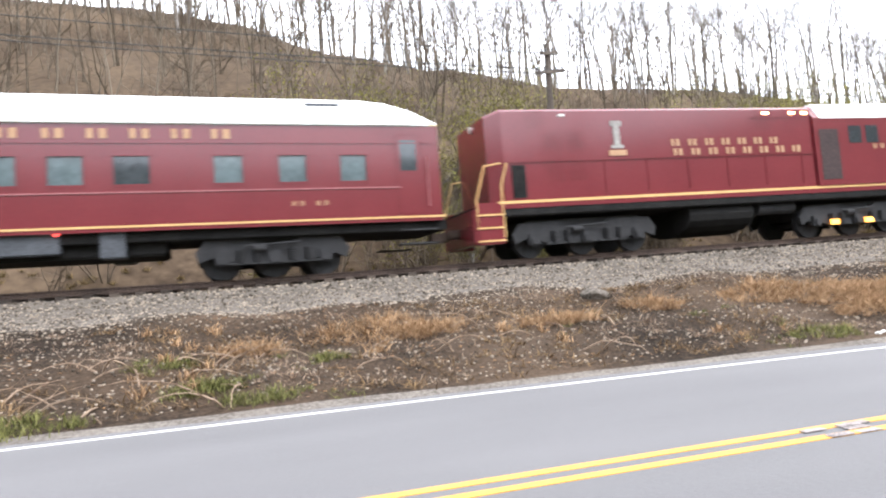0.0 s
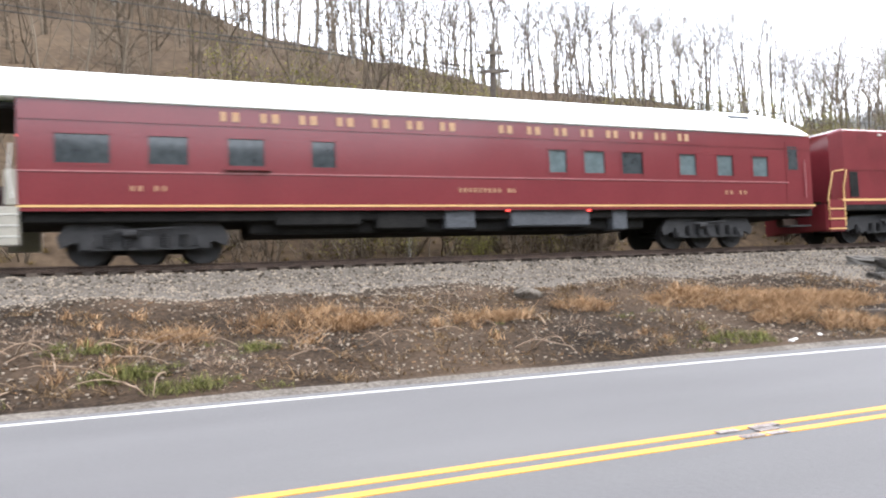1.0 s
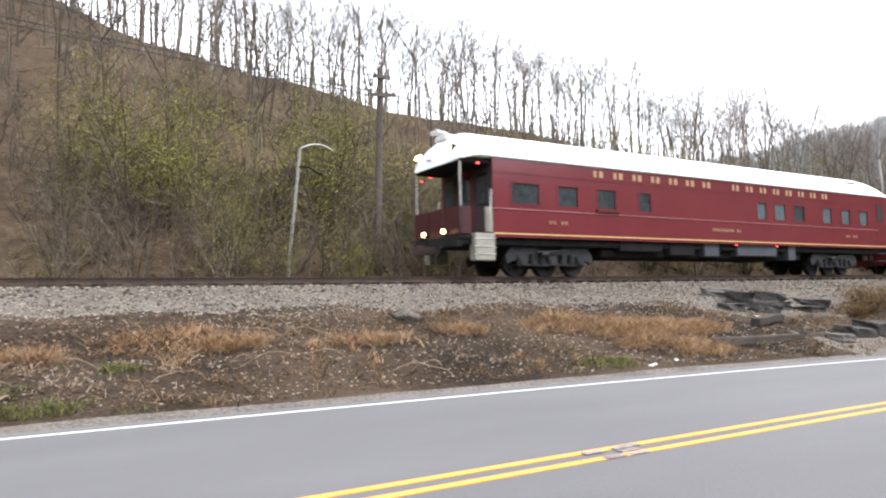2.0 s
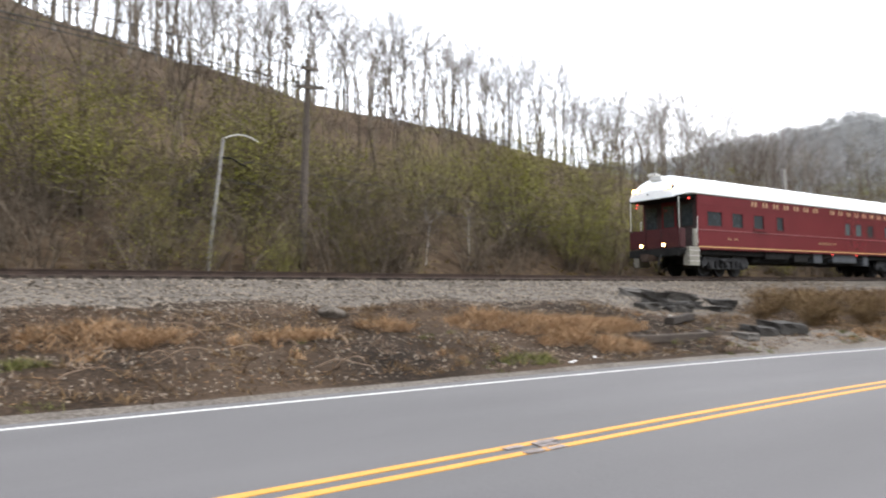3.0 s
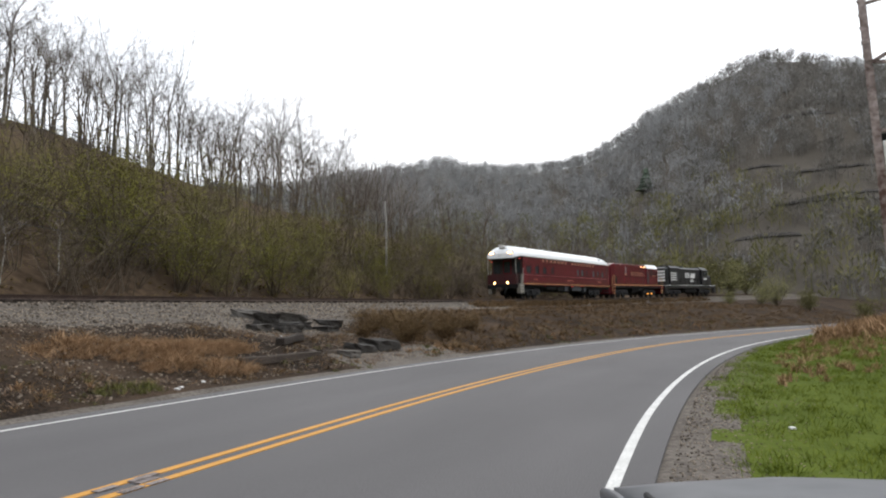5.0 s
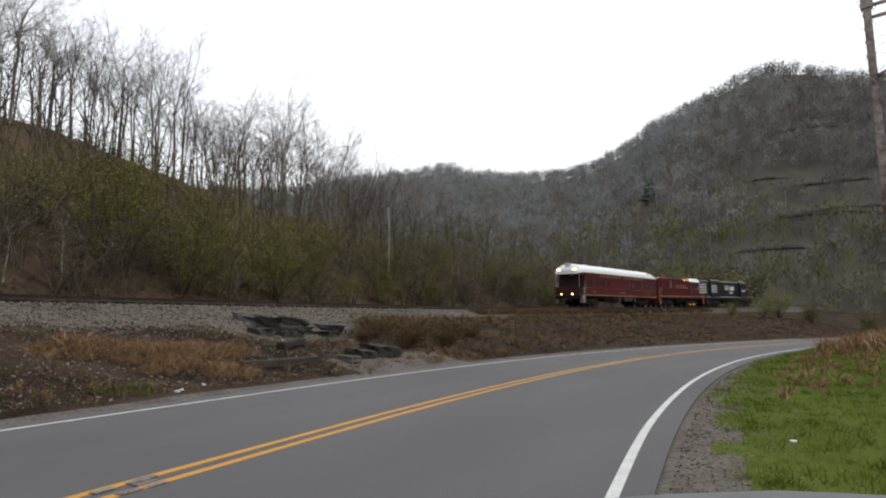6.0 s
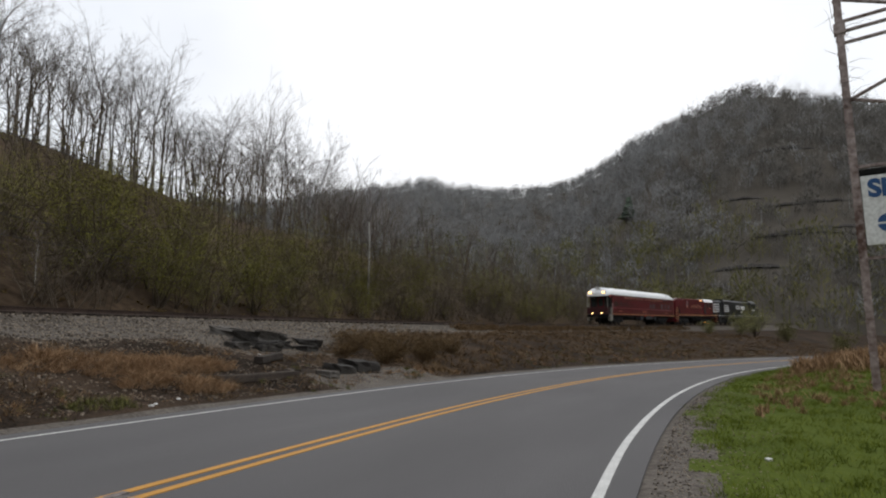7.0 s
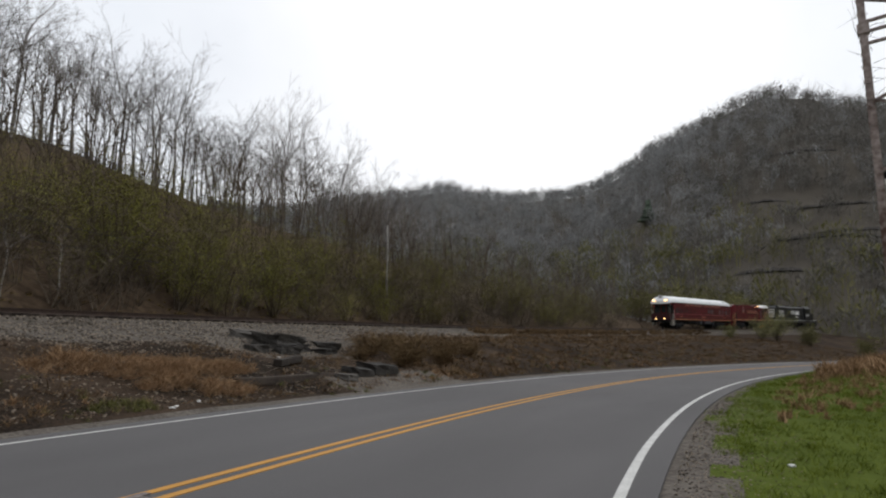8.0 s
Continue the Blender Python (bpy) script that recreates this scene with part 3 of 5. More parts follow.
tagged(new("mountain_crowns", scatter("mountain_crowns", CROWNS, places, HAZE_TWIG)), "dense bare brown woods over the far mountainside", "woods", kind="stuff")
tagged(new("grey_mountain_crowns", scatter("grey_mountain_crowns", CROWNS, grey, HAZED_WOODS)), "leafless woods on the upper mountainside, coloured pale for haze", "woods", kind="stuff")
tagged(new("budding_crowns", scatter("budding_crowns", CROWNS, green, FAR_BUD)), "olive budding trees low on the mountainside", "woods", kind="stuff")

# one dark evergreen among the bare woods
bm = B()
for i in range(7):
    bmesh.ops.create_cone(bm, cap_ends=True, segments=11, radius1=3.0 - 0.38 * i, radius2=0.25, depth=3.4, matrix=Matrix.Translation((0, 0, 2.4 + 1.55 * i)))
for v in bm.verts:
    v.co += Vector((noise.noise(v.co * 1.7), noise.noise(v.co * 1.7 + Vector((4, 0, 0))), noise.noise(v.co * 1.9 + Vector((0, 6, 0))))) * 0.9
ob = part("evergreen_tree", bm, CONIFER)
spot = ridge_distance(86.1) * 0.655
ob.matrix_basis = Matrix.Translation((spot * math.sin(radians(86.1)), spot * math.cos(radians(86.1)), far_height(86.1, spot))) @ Matrix.Diagonal((1.25, 1.25, 0.62, 1.0))
tagged(ob, "dark green evergreen among bare mountain woods", "tree")

places = []
for i in range(330):
    az = 52 + 60 * (i + rng.random()) / 330
    r = ridge_distance(az) * rng.uniform(0.97, 1.015)
    places.append((r * math.sin(radians(az)), r * math.cos(radians(az)), far_height(az, r) - 0.3, rng.uniform(0, 6.28), rng.uniform(0.65, 1.05), rng.uniform(0.9, 1.15)))
tagged(new("ridge_woods", scatter("ridge_woods", LIGHT, places, TWIG)), "fringe of bare trees along the mountain's crest", "woods", kind="stuff")

# pale-barked trunks beside the line
PALE = bare_tree(91, 13.0, 0.62, 3, 4, 3)
PALE_MESH = (quads_mesh("trunk", *as_arrays(PALE[0]), BIRCH), quads_mesh("crown", *as_arrays(PALE[1]), TWIG))
for px, py, size in ((52.0, 24.5, 0.85), (18.4, 24.8, 0.22), (21.5, 25.5, 0.2)):
    trunk = new("pale_tree", PALE_MESH[0])
    crown = new("crown", PALE_MESH[1])
    crown.parent = trunk
    trunk.matrix_basis = Matrix.Translation((px, py, height(px, py))) @ pose(0, 0, 0, 1.5, 0, px * 40) @ Matrix.Scale(size, 4)
    tagged(trunk, "slender pale-barked tree beside the railway", "tree", "pale trees")

# budding bushes and saplings behind the track
BUSHES = [leafy(120 + i, 4.2, 1.9, 5200, 14, 0.72) for i in range(4)] + [leafy(128 + i, 4.0, 2.2, 2600, 12, 2.0) for i in range(2)]
BUSH_MESHES = [(quads_mesh("stems", *as_arrays(a), SLOPE_TWIG), quads_mesh("leaves", *as_arrays(b), FAR_BUD if i > 3 else BUD)) for i, (a, b) in enumerate(BUSHES)]


def bush(x, y, i, size, label, group="budding bushes", z=None):
    stems = new("bush", BUSH_MESHES[i][0])
    leaves = new("leaves", BUSH_MESHES[i][1])
    leaves.parent = stems
    leaves["label"] = "small yellow-green spring leaves"
    stems.matrix_basis = Matrix.Translation((x, y, height(x, y) if z is None else z)) @ pose(0, 0, 0, 0, 0, rng.uniform(0, 360)) @ Matrix.Scale(size, 4)
    return tagged(stems, label, "bush", group)


for px, py, size in ((11.2, 27.5, 2.3), (10.4, 26.8, 2.0), (12.2, 28.6, 2.2), (3.6, 28.0, 2.2), (4.8, 27.0, 1.9), (14.2, 26.0, 0.8), (26.4, 27.0, 2.0), (28.2, 28.6, 2.2), (27.2, 26.0, 1.3), (6.5, 25.5, 0.9), (17.5, 28, 1.2),
                     (22.0, 29.5, 1.9), (25.5, 27.0, 1.4), (29.0, 31.0, 1.8), (33.5, 29.0, 1.7), (38.0, 27.0, 1.5), (41.0, 33.0, 2.0), (45.0, 27.5, 1.4), (36.0, 37.0, 2.2)):
    bush(px, py, rng.randrange(4), size * 0.72, "yellow-green budding sapling on the slope behind the track")
for i in range(46):
    px = rng.uniform(10, 95)
    py = track_y(px) + rng.uniform(4.6, 13)
    bush(px, py, rng.randrange(4), rng.uniform(0.55, 1.25), "low budding bush at the foot of the slope")
# undergrowth that hides the slope's foot, past counting
UNDER_PROTO = [leafy(150 + i, 3.4, 1.6, 420, 5, 0.75) for i in range(5)]
spots = []
for _ in range(240):
    px = rng.uniform(14, 100)
    py = track_y(px) + 4.6 + 7 * rng.random()
    spots.append((px, py, height(px, py), rng.uniform(0, 6.28), rng.uniform(0.6, 1.3), rng.uniform(.8, 1.3)))
for _ in range(150):
    px = rng.uniform(0, 17)
    py = track_y(px) + 4.4 + 8 * rng.random() ** 1.3
    spots.append((px, py, height(px, py), rng.uniform(0, 6.28), rng.uniform(0.5, 1.2), rng.uniform(.8, 1.3)))
for _ in range(430):
    px = -28 + 170 * rng.random() ** 1.2
    py = track_y(px) + 5 + 30 * rng.random() ** 1.7
    spots.append((px, py, height(px, py), rng.uniform(0, 6.28), rng.uniform(0.7, 1.7), rng.uniform(.8, 1.2)))
tagged(new("undergrowth", scatter("undergrowth", [as_arrays(a) for a, b in UNDER_PROTO], spots, SLOPE_TWIG)), "tangled bare brush on the slope", "brush", kind="stuff")
tagged(new("undergrowth_leaves", scatter("undergrowth_leaves", [as_arrays(b) for a, b in UNDER_PROTO], [s for s in spots if s[0] > 0.5 and (noise.noise((s[0] * 0.13, s[1] * 0.16, 6)) > 0.02 or rng.random() < 0.15)], BUD)), "sprinkling of yellow-green buds on the brush", "leaves", kind="stuff")
# bushes between the far road bend and the railway
for px, py, size in ((103, -3.2, 0.6), (104, -7.3, 0.95), (109, -9.8, 1.3), (104, -13.5, 0.9), (98, -19, 0.9)):
    bush(px, py, 4 + rng.randrange(2), size, "round yellow-green bush by the road bend", "bushes by the bend")

for px, py, size in ((124, 5.0, 1.7), (128, 1.2, 1.9), (135, -0.5, 2.1), (141, -4.5, 2.0), (119, 9.5, 1.6), (148, -8.0, 2.2), (131, 6.5, 2.2)):
    bush(px, py, 4 + rng.randrange(2), size, "yellow-green budding bush beyond the railway curve", "bushes beyond the curve")

# brown bushes on the bank
BROWN = leafy(140, 2.1, 1.7, 1300, 44, 0.8)
BROWN_MESH = (quads_mesh("stems", *as_arrays(BROWN[0]), WEED), quads_mesh("leaves", *as_arrays(BROWN[1]), OLIVE))
for px, py, size in ((21.8, 9.6, 0.55), (23.4, 10.0, 0.72), (24.8, 9.3, 0.5), (22.8, 11.4, 0.6), (26.4, 9.9, 0.55), (20.9, 10.8, 0.4), (24.6, 11.6, 0.5), (28.2, 9.4, 0.45)):
    stems = new("bush", BROWN_MESH[0])
    leaves = new("leaves", BROWN_MESH[1])
    leaves.parent = stems
    stems.matrix_basis = Matrix.Translation((px, py, height(px, py))) @ pose(0, 0, 0, 0, 0, px * 77) @ Matrix.Scale(size, 4)
    tagged(stems, "dense brown bush on the bank by the road", "bush", "brown bushes")


# ------------------------------------------------------------------ grass, stones and litter
def blades(seed, n, spread, tall, width=0.012, flop=0.5):
    r = random.Random(seed)
    vs, qs = [], []
    for _ in range(n):
        a, d = r.uniform(0, 6.28), abs(r.gauss(0, spread))
        p = Vector((math.cos(a) * d, math.sin(a) * d, -0.02))
        w = Vector((r.uniform(-1, 1), r.uniform(-1, 1), 0)).normalized() * width
        lean = Vector((r.gauss(0, flop), r.gauss(0, flop), 1)).normalized() * tall * r.uniform(.5, 1.2)
        tip = p + lean + Vector((lean.x, lean.y, -abs(lean.z) * 0.25)) * 0.4
        mid = p + lean * 0.6
        b = len(vs)
        vs += [tuple(p - w), tuple(p + w), tuple(mid + w * .7), tuple(mid - w * .7), tuple(tip + w * .1), tuple(tip - w * .1)]
        qs += [(b, b + 1, b + 2, b + 3), (b + 3, b + 2, b + 4, b + 5)]
    return as_arrays((vs, qs))


def stones(seed):
    r = random.Random(seed)
    c = [(-1, -1, -1), (1, -1, -1), (1, 1, -1), (-1, 1, -1), (-1, -1, 1), (1, -1, 1), (1, 1, 1), (-1, 1, 1)]
    vs = [tuple(q * 0.5 * r.uniform(.55, 1.1) for q in v) for v in c]
    qs = [(0, 3, 2, 1), (4, 5, 6, 7), (0, 1, 5, 4), (1, 2, 6, 5), (2, 3, 7, 6), (3, 0, 4, 7)]
    return as_arrays((vs, qs))


def on_bank(n, x0, x1, u0, u1, s0, s1, keep=lambda x, u: True):
    """Places over the bank; u runs from the road's edge (0) to the ballast's shoulder (1)."""
    out = []
    while len(out) < n:
        x, u = rng.uniform(x0, x1), rng.uniform(u0, u1)
        n -= 0 if keep(x, u) else 1
        if not keep(x, u):
            continue
        left, sh = road_y(x) + 3.95, track_y(x) - 2.0
        y = left + (sh - left) * u
        out.append((x, y, height(x, y), rng.uniform(0, 6.28), rng.uniform(s0, s1), rng.uniform(.7, 1.1)))
    return out


def patchy(x, u, seed, cut):
    return noise.noise((x * 0.55, u * 5, seed)) > cut


PEBBLES = [stones(i) for i in range(9)]
tagged(new("ballast_stones", scatter("ballast_stones", PEBBLES, on_bank(15000, -11, 27, 0.5, 1.06, 0.018, 0.055, lambda x, u: u > 0.5 + 0.1 * noise.noise((x, 0, 9))), STONE)),
       "loose grey ballast stones spread below the track", "stones", kind="stuff")
tagged(new("bank_stones", scatter("bank_stones", PEBBLES, on_bank(13000, -11, 23, 0.06, 0.66, 0.014, 0.044), STONE)), "pale stones scattered over the dark bank", "stones", kind="stuff")
tagged(new("far_bank_stones", scatter("far_bank_stones", PEBBLES, on_bank(1900, 26, 52, 0.82, 1.05, 0.04, 0.09), STONE)), "ballast stones along the far track", "stones", kind="stuff")
FLAT = [(v * np.array([1, 0.7, 0.12]), q) for v, q in PEBBLES]
tagged(new("fallen_leaves", scatter("fallen_leaves", FLAT, on_bank(6500, -11, 40, 0.04, 0.55, 0.03, 0.07, lambda x, u: patchy(x, u, 3, -0.2)), LEAF)),
       "dry brown leaves on the bank", "leaves", kind="stuff")
DRY = [blades(200 + i, 26, 0.10, 0.28) for i in range(5)]
tagged(new("dry_grass", scatter("dry_grass", DRY, on_bank(700, -11, 60, 0.06, 0.45, 0.4, 0.9, lambda x, u: patchy(x, u, 21, 0.25)), STRAW)), "dry tan grass on the bank", "grass", kind="stuff")
LOW = [blades(230 + i, 22, 0.12, 0.2, 0.008, 1.6) for i in range(4)]
tagged(new("dead_weeds", scatter("dead_weeds", LOW, on_bank(1300, -11, 26, 0.05, 0.5, 0.4, 0.9, lambda x, u: patchy(x, u, 33, 0.0)), TWIGS_DRY)),
       "matted dead weed stalks on the bank", "weeds", kind="stuff")
tagged(new("brown_weeds", scatter("brown_weeds", LOW, on_bank(1100, -11, 22, 0.05, 0.5, 0.5, 1.2, lambda x, u: patchy(x, u, 57, -0.1)), WEED)), "low brown weeds over the bank's face", "weeds", kind="stuff")
GREEN = [blades(260 + i, 34, 0.11, 0.17, 0.0055, 0.6) for i in range(5)]
tagged(new("bank_grass", scatter("bank_grass", GREEN, on_bank(700, -11, 75, 0.02, 0.3, 0.4, 1.0, lambda x, u: patchy(x, u, 44, 0.22) or (x > 30 and rng.random() < .5)), BANK_BLADE)),
       "sparse green grass along the bank's foot", "grass", kind="stuff")


tagged(new("far_bank_weeds", scatter("far_bank_weeds", LOW, on_bank(3200, 21.5, 110, 0.06, 0.97, 1.0, 2.4, lambda x, u: x > 21.5 + 6 * u + 2 * noise.noise((x, u * 6, 8)) and (u < 0.82 or x > 50)), WEED)), "brown weeds covering the far bank", "weeds", kind="stuff")


bed_spots = []
for _ in range(5200):
    px = rng.uniform(-12, 40)
    off = rng.uniform(1.05, 2.3)
    top = -0.25 if off < 1.5 else -0.25 - (off - 1.5) * 0.62
    bed_spots.append((px, track_y(px) - off, track_z(px) + top, rng.uniform(0, 6.28), rng.uniform(0.03, 0.075), 0.9))
tagged(new("bed_stones", scatter("bed_stones", PEBBLES, bed_spots, STONE)), "crushed stone on the shoulder of the ballast bed", "stones", kind="stuff")
shoulder_spots = []
for _ in range(750):
    px = rng.uniform(47, 115)
    py = track_y(px) - rng.uniform(1.75, 2.7)
    shoulder_spots.append((px, py, height(px, py), rng.uniform(0, 6.28), rng.uniform(0.9, 2.0), rng.uniform(.8, 1.2)))
tagged(new("shoulder_weeds", scatter("shoulder_weeds", DRY, shoulder_spots, WEED)), "brown weeds growing along the far ballast shoulder", "weeds", kind="stuff")
weed_spots = []
for _ in range(850):
    px = rng.uniform(-25, 70)
    py = track_y(px) + rng.uniform(2.4, 6.5)
    weed_spots.append((px, py, height(px, py), rng.uniform(0, 6.28), rng.uniform(0.5, 1.2), 0.8))
tagged(new("trackside_weeds", scatter("trackside_weeds", DRY, weed_spots, OLIVE)), "rank yellow-green weeds behind the track", "weeds", kind="stuff")


def heap(name, x, y, across, n, protos, material, label, category, s0=0.6, s1=1.2, group=""):
    """A tuft or mound of blades that could be pulled up as one."""
    pl = []
    for _ in range(n):
        a, d = rng.uniform(0, 6.28), across * math.sqrt(rng.random())
        px, py = x + math.cos(a) * d * 1.5, y + math.sin(a) * d * 0.7
        pl.append((px, py, height(px, py), rng.uniform(0, 6.28), rng.uniform(s0, s1) * (1.2 - 0.5 * d / across), 1.0))
    return tagged(new(name, scatter(name, protos, pl, material)), label, category, group)


MOUND = [blades(300 + i, 30, 0.12, 0.36, 0.006, 1.2) for i in range(4)]
for px, py, w, n in ((9.7, 11.1, 0.6, 70), (11.0, 10.7, 0.7, 120), (12.2, 10.2, 0.75, 130), (11.0, 9.8, 0.5, 70), (11.9, 9.2, 0.5, 60), (13.3, 10.3, 0.5, 60), (0.1, 10.8, 0.35, 40), (2.0, 11.2, 0.7, 60),
                    (2.9, 11.0, 0.5, 40), (5.2, 10.6, 0.5, 35), (7.3, 11.2, 0.45, 35)):
    heap("straw_mound", px, py, w, n, MOUND, STRAW, "orange-tan dry grass mound on the bank", "dry grass", 0.6, 1.1, "straw mounds")
for px, py, w, n in ((-0.5, 9.1, 0.3, 24), (-1.1, 10.2, 0.35, 14), (0.2, 8.7, 0.3, 20), (8.9, 8.9, 0.4, 26), (-2.4, 8.6, 0.5, 34), (1.2, 10.0, 0.25, 10), (-3.6, 8.7, 0.5, 34)):
    heap("grass_tuft", px, py, w, n, GREEN, BANK_BLADE, "fresh green grass tuft at the bank's foot", "grass", 0.7, 1.3, "grass tufts")

# the green verge on the near side of the road
VERGE = [blades(330 + i, 30, 0.17, 0.13, 0.0042, 0.6) for i in range(6)]
places = []
while len(places) < 5200:
    x = 3.2 + 42 * rng.random() ** 1.6
    d = rng.uniform(0.15, 11)
    y = road_y(x) - 3.85 - d
    edge = max(0.2, 0.6 - max(x - 8, 0) * 0.07) + 0.3 * noise.noise((x * 0.7, y * 0.7, 11))
    if d > edge:
        places.append((x, y, height(x, y), rng.uniform(0, 6.28), rng.uniform(.45, 1.15) * (1 + max(x - 15, 0) * 0.03), rng.uniform(.8, 1.3)))
tagged(new("verge_grass", scatter("verge_grass", VERGE, places, BLADE)), "lush green grass on the roadside verge", "grass", kind="stuff")
places = []
for _ in range(700):
    x = rng.uniform(30, 58)
    y = road_y(x) - 3.85 - rng.uniform(1.5, 12)
    places.append((x, y, height(x, y), rng.uniform(0, 6.28), rng.uniform(1.4, 2.8), 1.2))
for _ in range(420):
    x = 13 + 22 * rng.random() ** 0.7
    y = road_y(x) - 3.85 - rng.uniform(1.2, 9)
    places.append((x, y, height(x, y), rng.uniform(0, 6.28), rng.uniform(0.5, 1.1), 1.0))
tagged(new("tall_dry_grass", scatter("tall_dry_grass", DRY, places, STRAW)), "tall orange-brown dead grass behind the verge", "grass", kind="stuff")
places = [(rng.uniform(3, 20), 0, 0, rng.uniform(0, 6.28), rng.uniform(.006, .024), 0.8) for _ in range(3600)]
places = [(a, road_y(a) - 3.85 - abs(rng.gauss(0, 0.6)), 0.0, t, s, k) for a, b, c, t, s, k in places]
places = [(a, b, height(a, b), t, s, k) for a, b, c, t, s, k in places]
tagged(new("verge_gravel", scatter("verge_gravel", PEBBLES, places, STONE)), "loose gravel between the asphalt and the grass", "gravel", kind="stuff")


def rock(name, x, y, sx, sy, sz, material, label, category, group="", seed=1, turn=0.0, tilt=0.0, flat=False):
    bm = B()
    if flat:
        box(bm, -1, 1, -1, 1, -1, 1)
        bmesh.ops.subdivide_edges(bm, edges=bm.edges[:], cuts=2, use_grid_fill=True)
    else:
        bmesh.ops.create_icosphere(bm, subdivisions=3, radius=1)
    for v in bm.verts:
        k = 1 + 0.28 * noise.noise(v.co * 1.3 + Vector((seed * 7, 0, 0))) + 0.08 * noise.noise(v.co * 4 + Vector((seed, 3, 0)))
        v.co = Vector((v.co.x * sx * k, v.co.y * sy * k, v.co.z * sz * k))
    ob = part(name, bm, material)
    ob.matrix_basis = Matrix.Translation((x, y, height(x, y) + sz * 0.35)) @ pose(0, 0, 0, tilt, tilt * 0.4, turn)
    return tagged(ob, label, category, group)


rock("boulder", 6.5, 11.8, 0.27, 0.2, 0.13, GRAVEL, "rounded grey-brown boulder on top of the bank", "rock", seed=3)
for i, (px, py, sx, sy, sz, tn) in enumerate(((19.6, 14.4, .75, .45, .12, 20), (20.4, 15.0, .55, .35, .1, -10), (18.9, 13.2, .65, .4, .13, 35), (19.2, 12.4, .6, .4, .12, 10), (18.3, 12.0, .4, .3, .1, -25),
                                             (20.6, 13.6, .6, .5, .1, 60), (21.6, 14.0, .7, .4, .12, 15), (22.4, 13.0, .5, .4, .1, -40), (17.6, 12.6, .35, .25, .08, 70), (21.0, 12.3, .55, .35, .1, 5),
                                             (18.1, 9.4, .6, .3, .12, 0), (19.6, 9.5, .7, .35, .12, -8), (16.6, 9.0, .35, .25, .1, 0))):
    rock("asphalt_slab", px, py, sx * 0.85, sy, sz * (1.0 + 0.3 * (i % 3)), TAR, "broken dark asphalt slab dumped on the bank", "rubble", "asphalt slabs", i, tn, 9 - 3 * (i % 5), True)


def old_tie(ax, ay, bx, by, lift, label):
    a, b = Vector((ax, ay, height(ax, ay) + lift)), Vector((bx, by, height(bx, by) + lift))
    bm = B()
    ln = (b - a).length
    box(bm, 0, ln, -0.11, 0.11, -0.09, 0.09, 0.012)
    bmesh.ops.subdivide_edges(bm, edges=bm.edges[:], cuts=2)
    for v in bm.verts:
        v.co += Vector((0, noise.noise(v.co * 3), noise.noise(v.co * 3 + Vector((5, 0, 0))))) * 0.018
    ob = part("old_tie", bm, TIE)
    ob.matrix_basis = Matrix.Translation(a) @ (b - a).to_track_quat("X", "Z").to_matrix().to_4x4()
    return tagged(ob, label, "timber", "discarded ties")


old_tie(15.1, 10.15, 17.0, 10.75, 0.10, "weathered discarded railway tie lying on the bank")
old_tie(12.6, 9.5, 15.4, 9.2, -0.03, "dark half-buried timber along the bank's foot")
old_tie(15.6, 9.3, 18.3, 9.25, -0.02, "dark half-buried timber along the bank's foot")

# dead stalks and brambles at the bank's foot
for i in range(52):
    px, py = rng.uniform(-5.0, 0.3), rng.uniform(8.5, 10.6)
    if i > 38:
        px, py = rng.uniform(1, 6.5), rng.uniform(9, 11.4)
    out = [[], []]
    turn = rng.uniform(0, 6.28)
    line = branch_line(rng, Vector((0, 0, 0)), Vector((math.cos(turn), math.sin(turn), 0.8)), rng.uniform(0.5, 1.3), 6, 0.2, -0.18)
    tube(out, line, [0.015, 0.014, 0.012, 0.010, 0.008, 0.006, 0.003], 4)
    for k in (2, 3, 4):
        tube(out, branch_line(rng, line[k], Vector((rng.uniform(-1, 1), rng.uniform(-1, 1), .3)), 0.25, 2, .3, 0), [0.005, 0.004, 0.002], 3)
    ob = new("dead_stalk", quads_mesh("dead_stalk", *as_arrays(out), TWIGS_DRY))
    ob.location = (px, py, height(px, py))
    tagged(ob, "pale dead bramble stalk arching over the bank", "stalk", "dead stalks")

# bits of pale litter
for i, (px, py, s) in enumerate(((9.6, 8.5, .07), (9.75, 8.55, .05), (31, 12.2, .08), (17.0, 11.4, .07), (18.0, 11.0, .06), (34, 6.6, .08), (8.6, -0.85, .06), (10.5, 8.7, .05))):
    bm = B()
    bmesh.ops.create_icosphere(bm, subdivisions=1, radius=s)
    for v in bm.verts:
        v.co = Vector((v.co.x, v.co.y * .7, v.co.z * .35)) * (1 + .4 * noise.noise(v.co * 20 + Vector((i, 0, 0))))
    ob = part("litter", bm, SIGN_WHITE)
    ob.location = (px, py, height(px, py) + s * .2)
    tagged(ob, "scrap of white paper litter on the ground", "litter", "scraps of litter")

# torn patch in the centre line
patch = tagged(new("road_patch"), "pale torn patch on the yellow centre lines", "patch")
patch.location = (4.22, 4.1, 0.006)
for i in range(7):
    a, b = rng.uniform(-0.25, 0.25), rng.uniform(-0.13, 0.16)
    part("scuff", box(B(), a - .1, a + .1, b - .035, b + .035, 0, 0.004 + 0.001 * i), PATCH, patch)

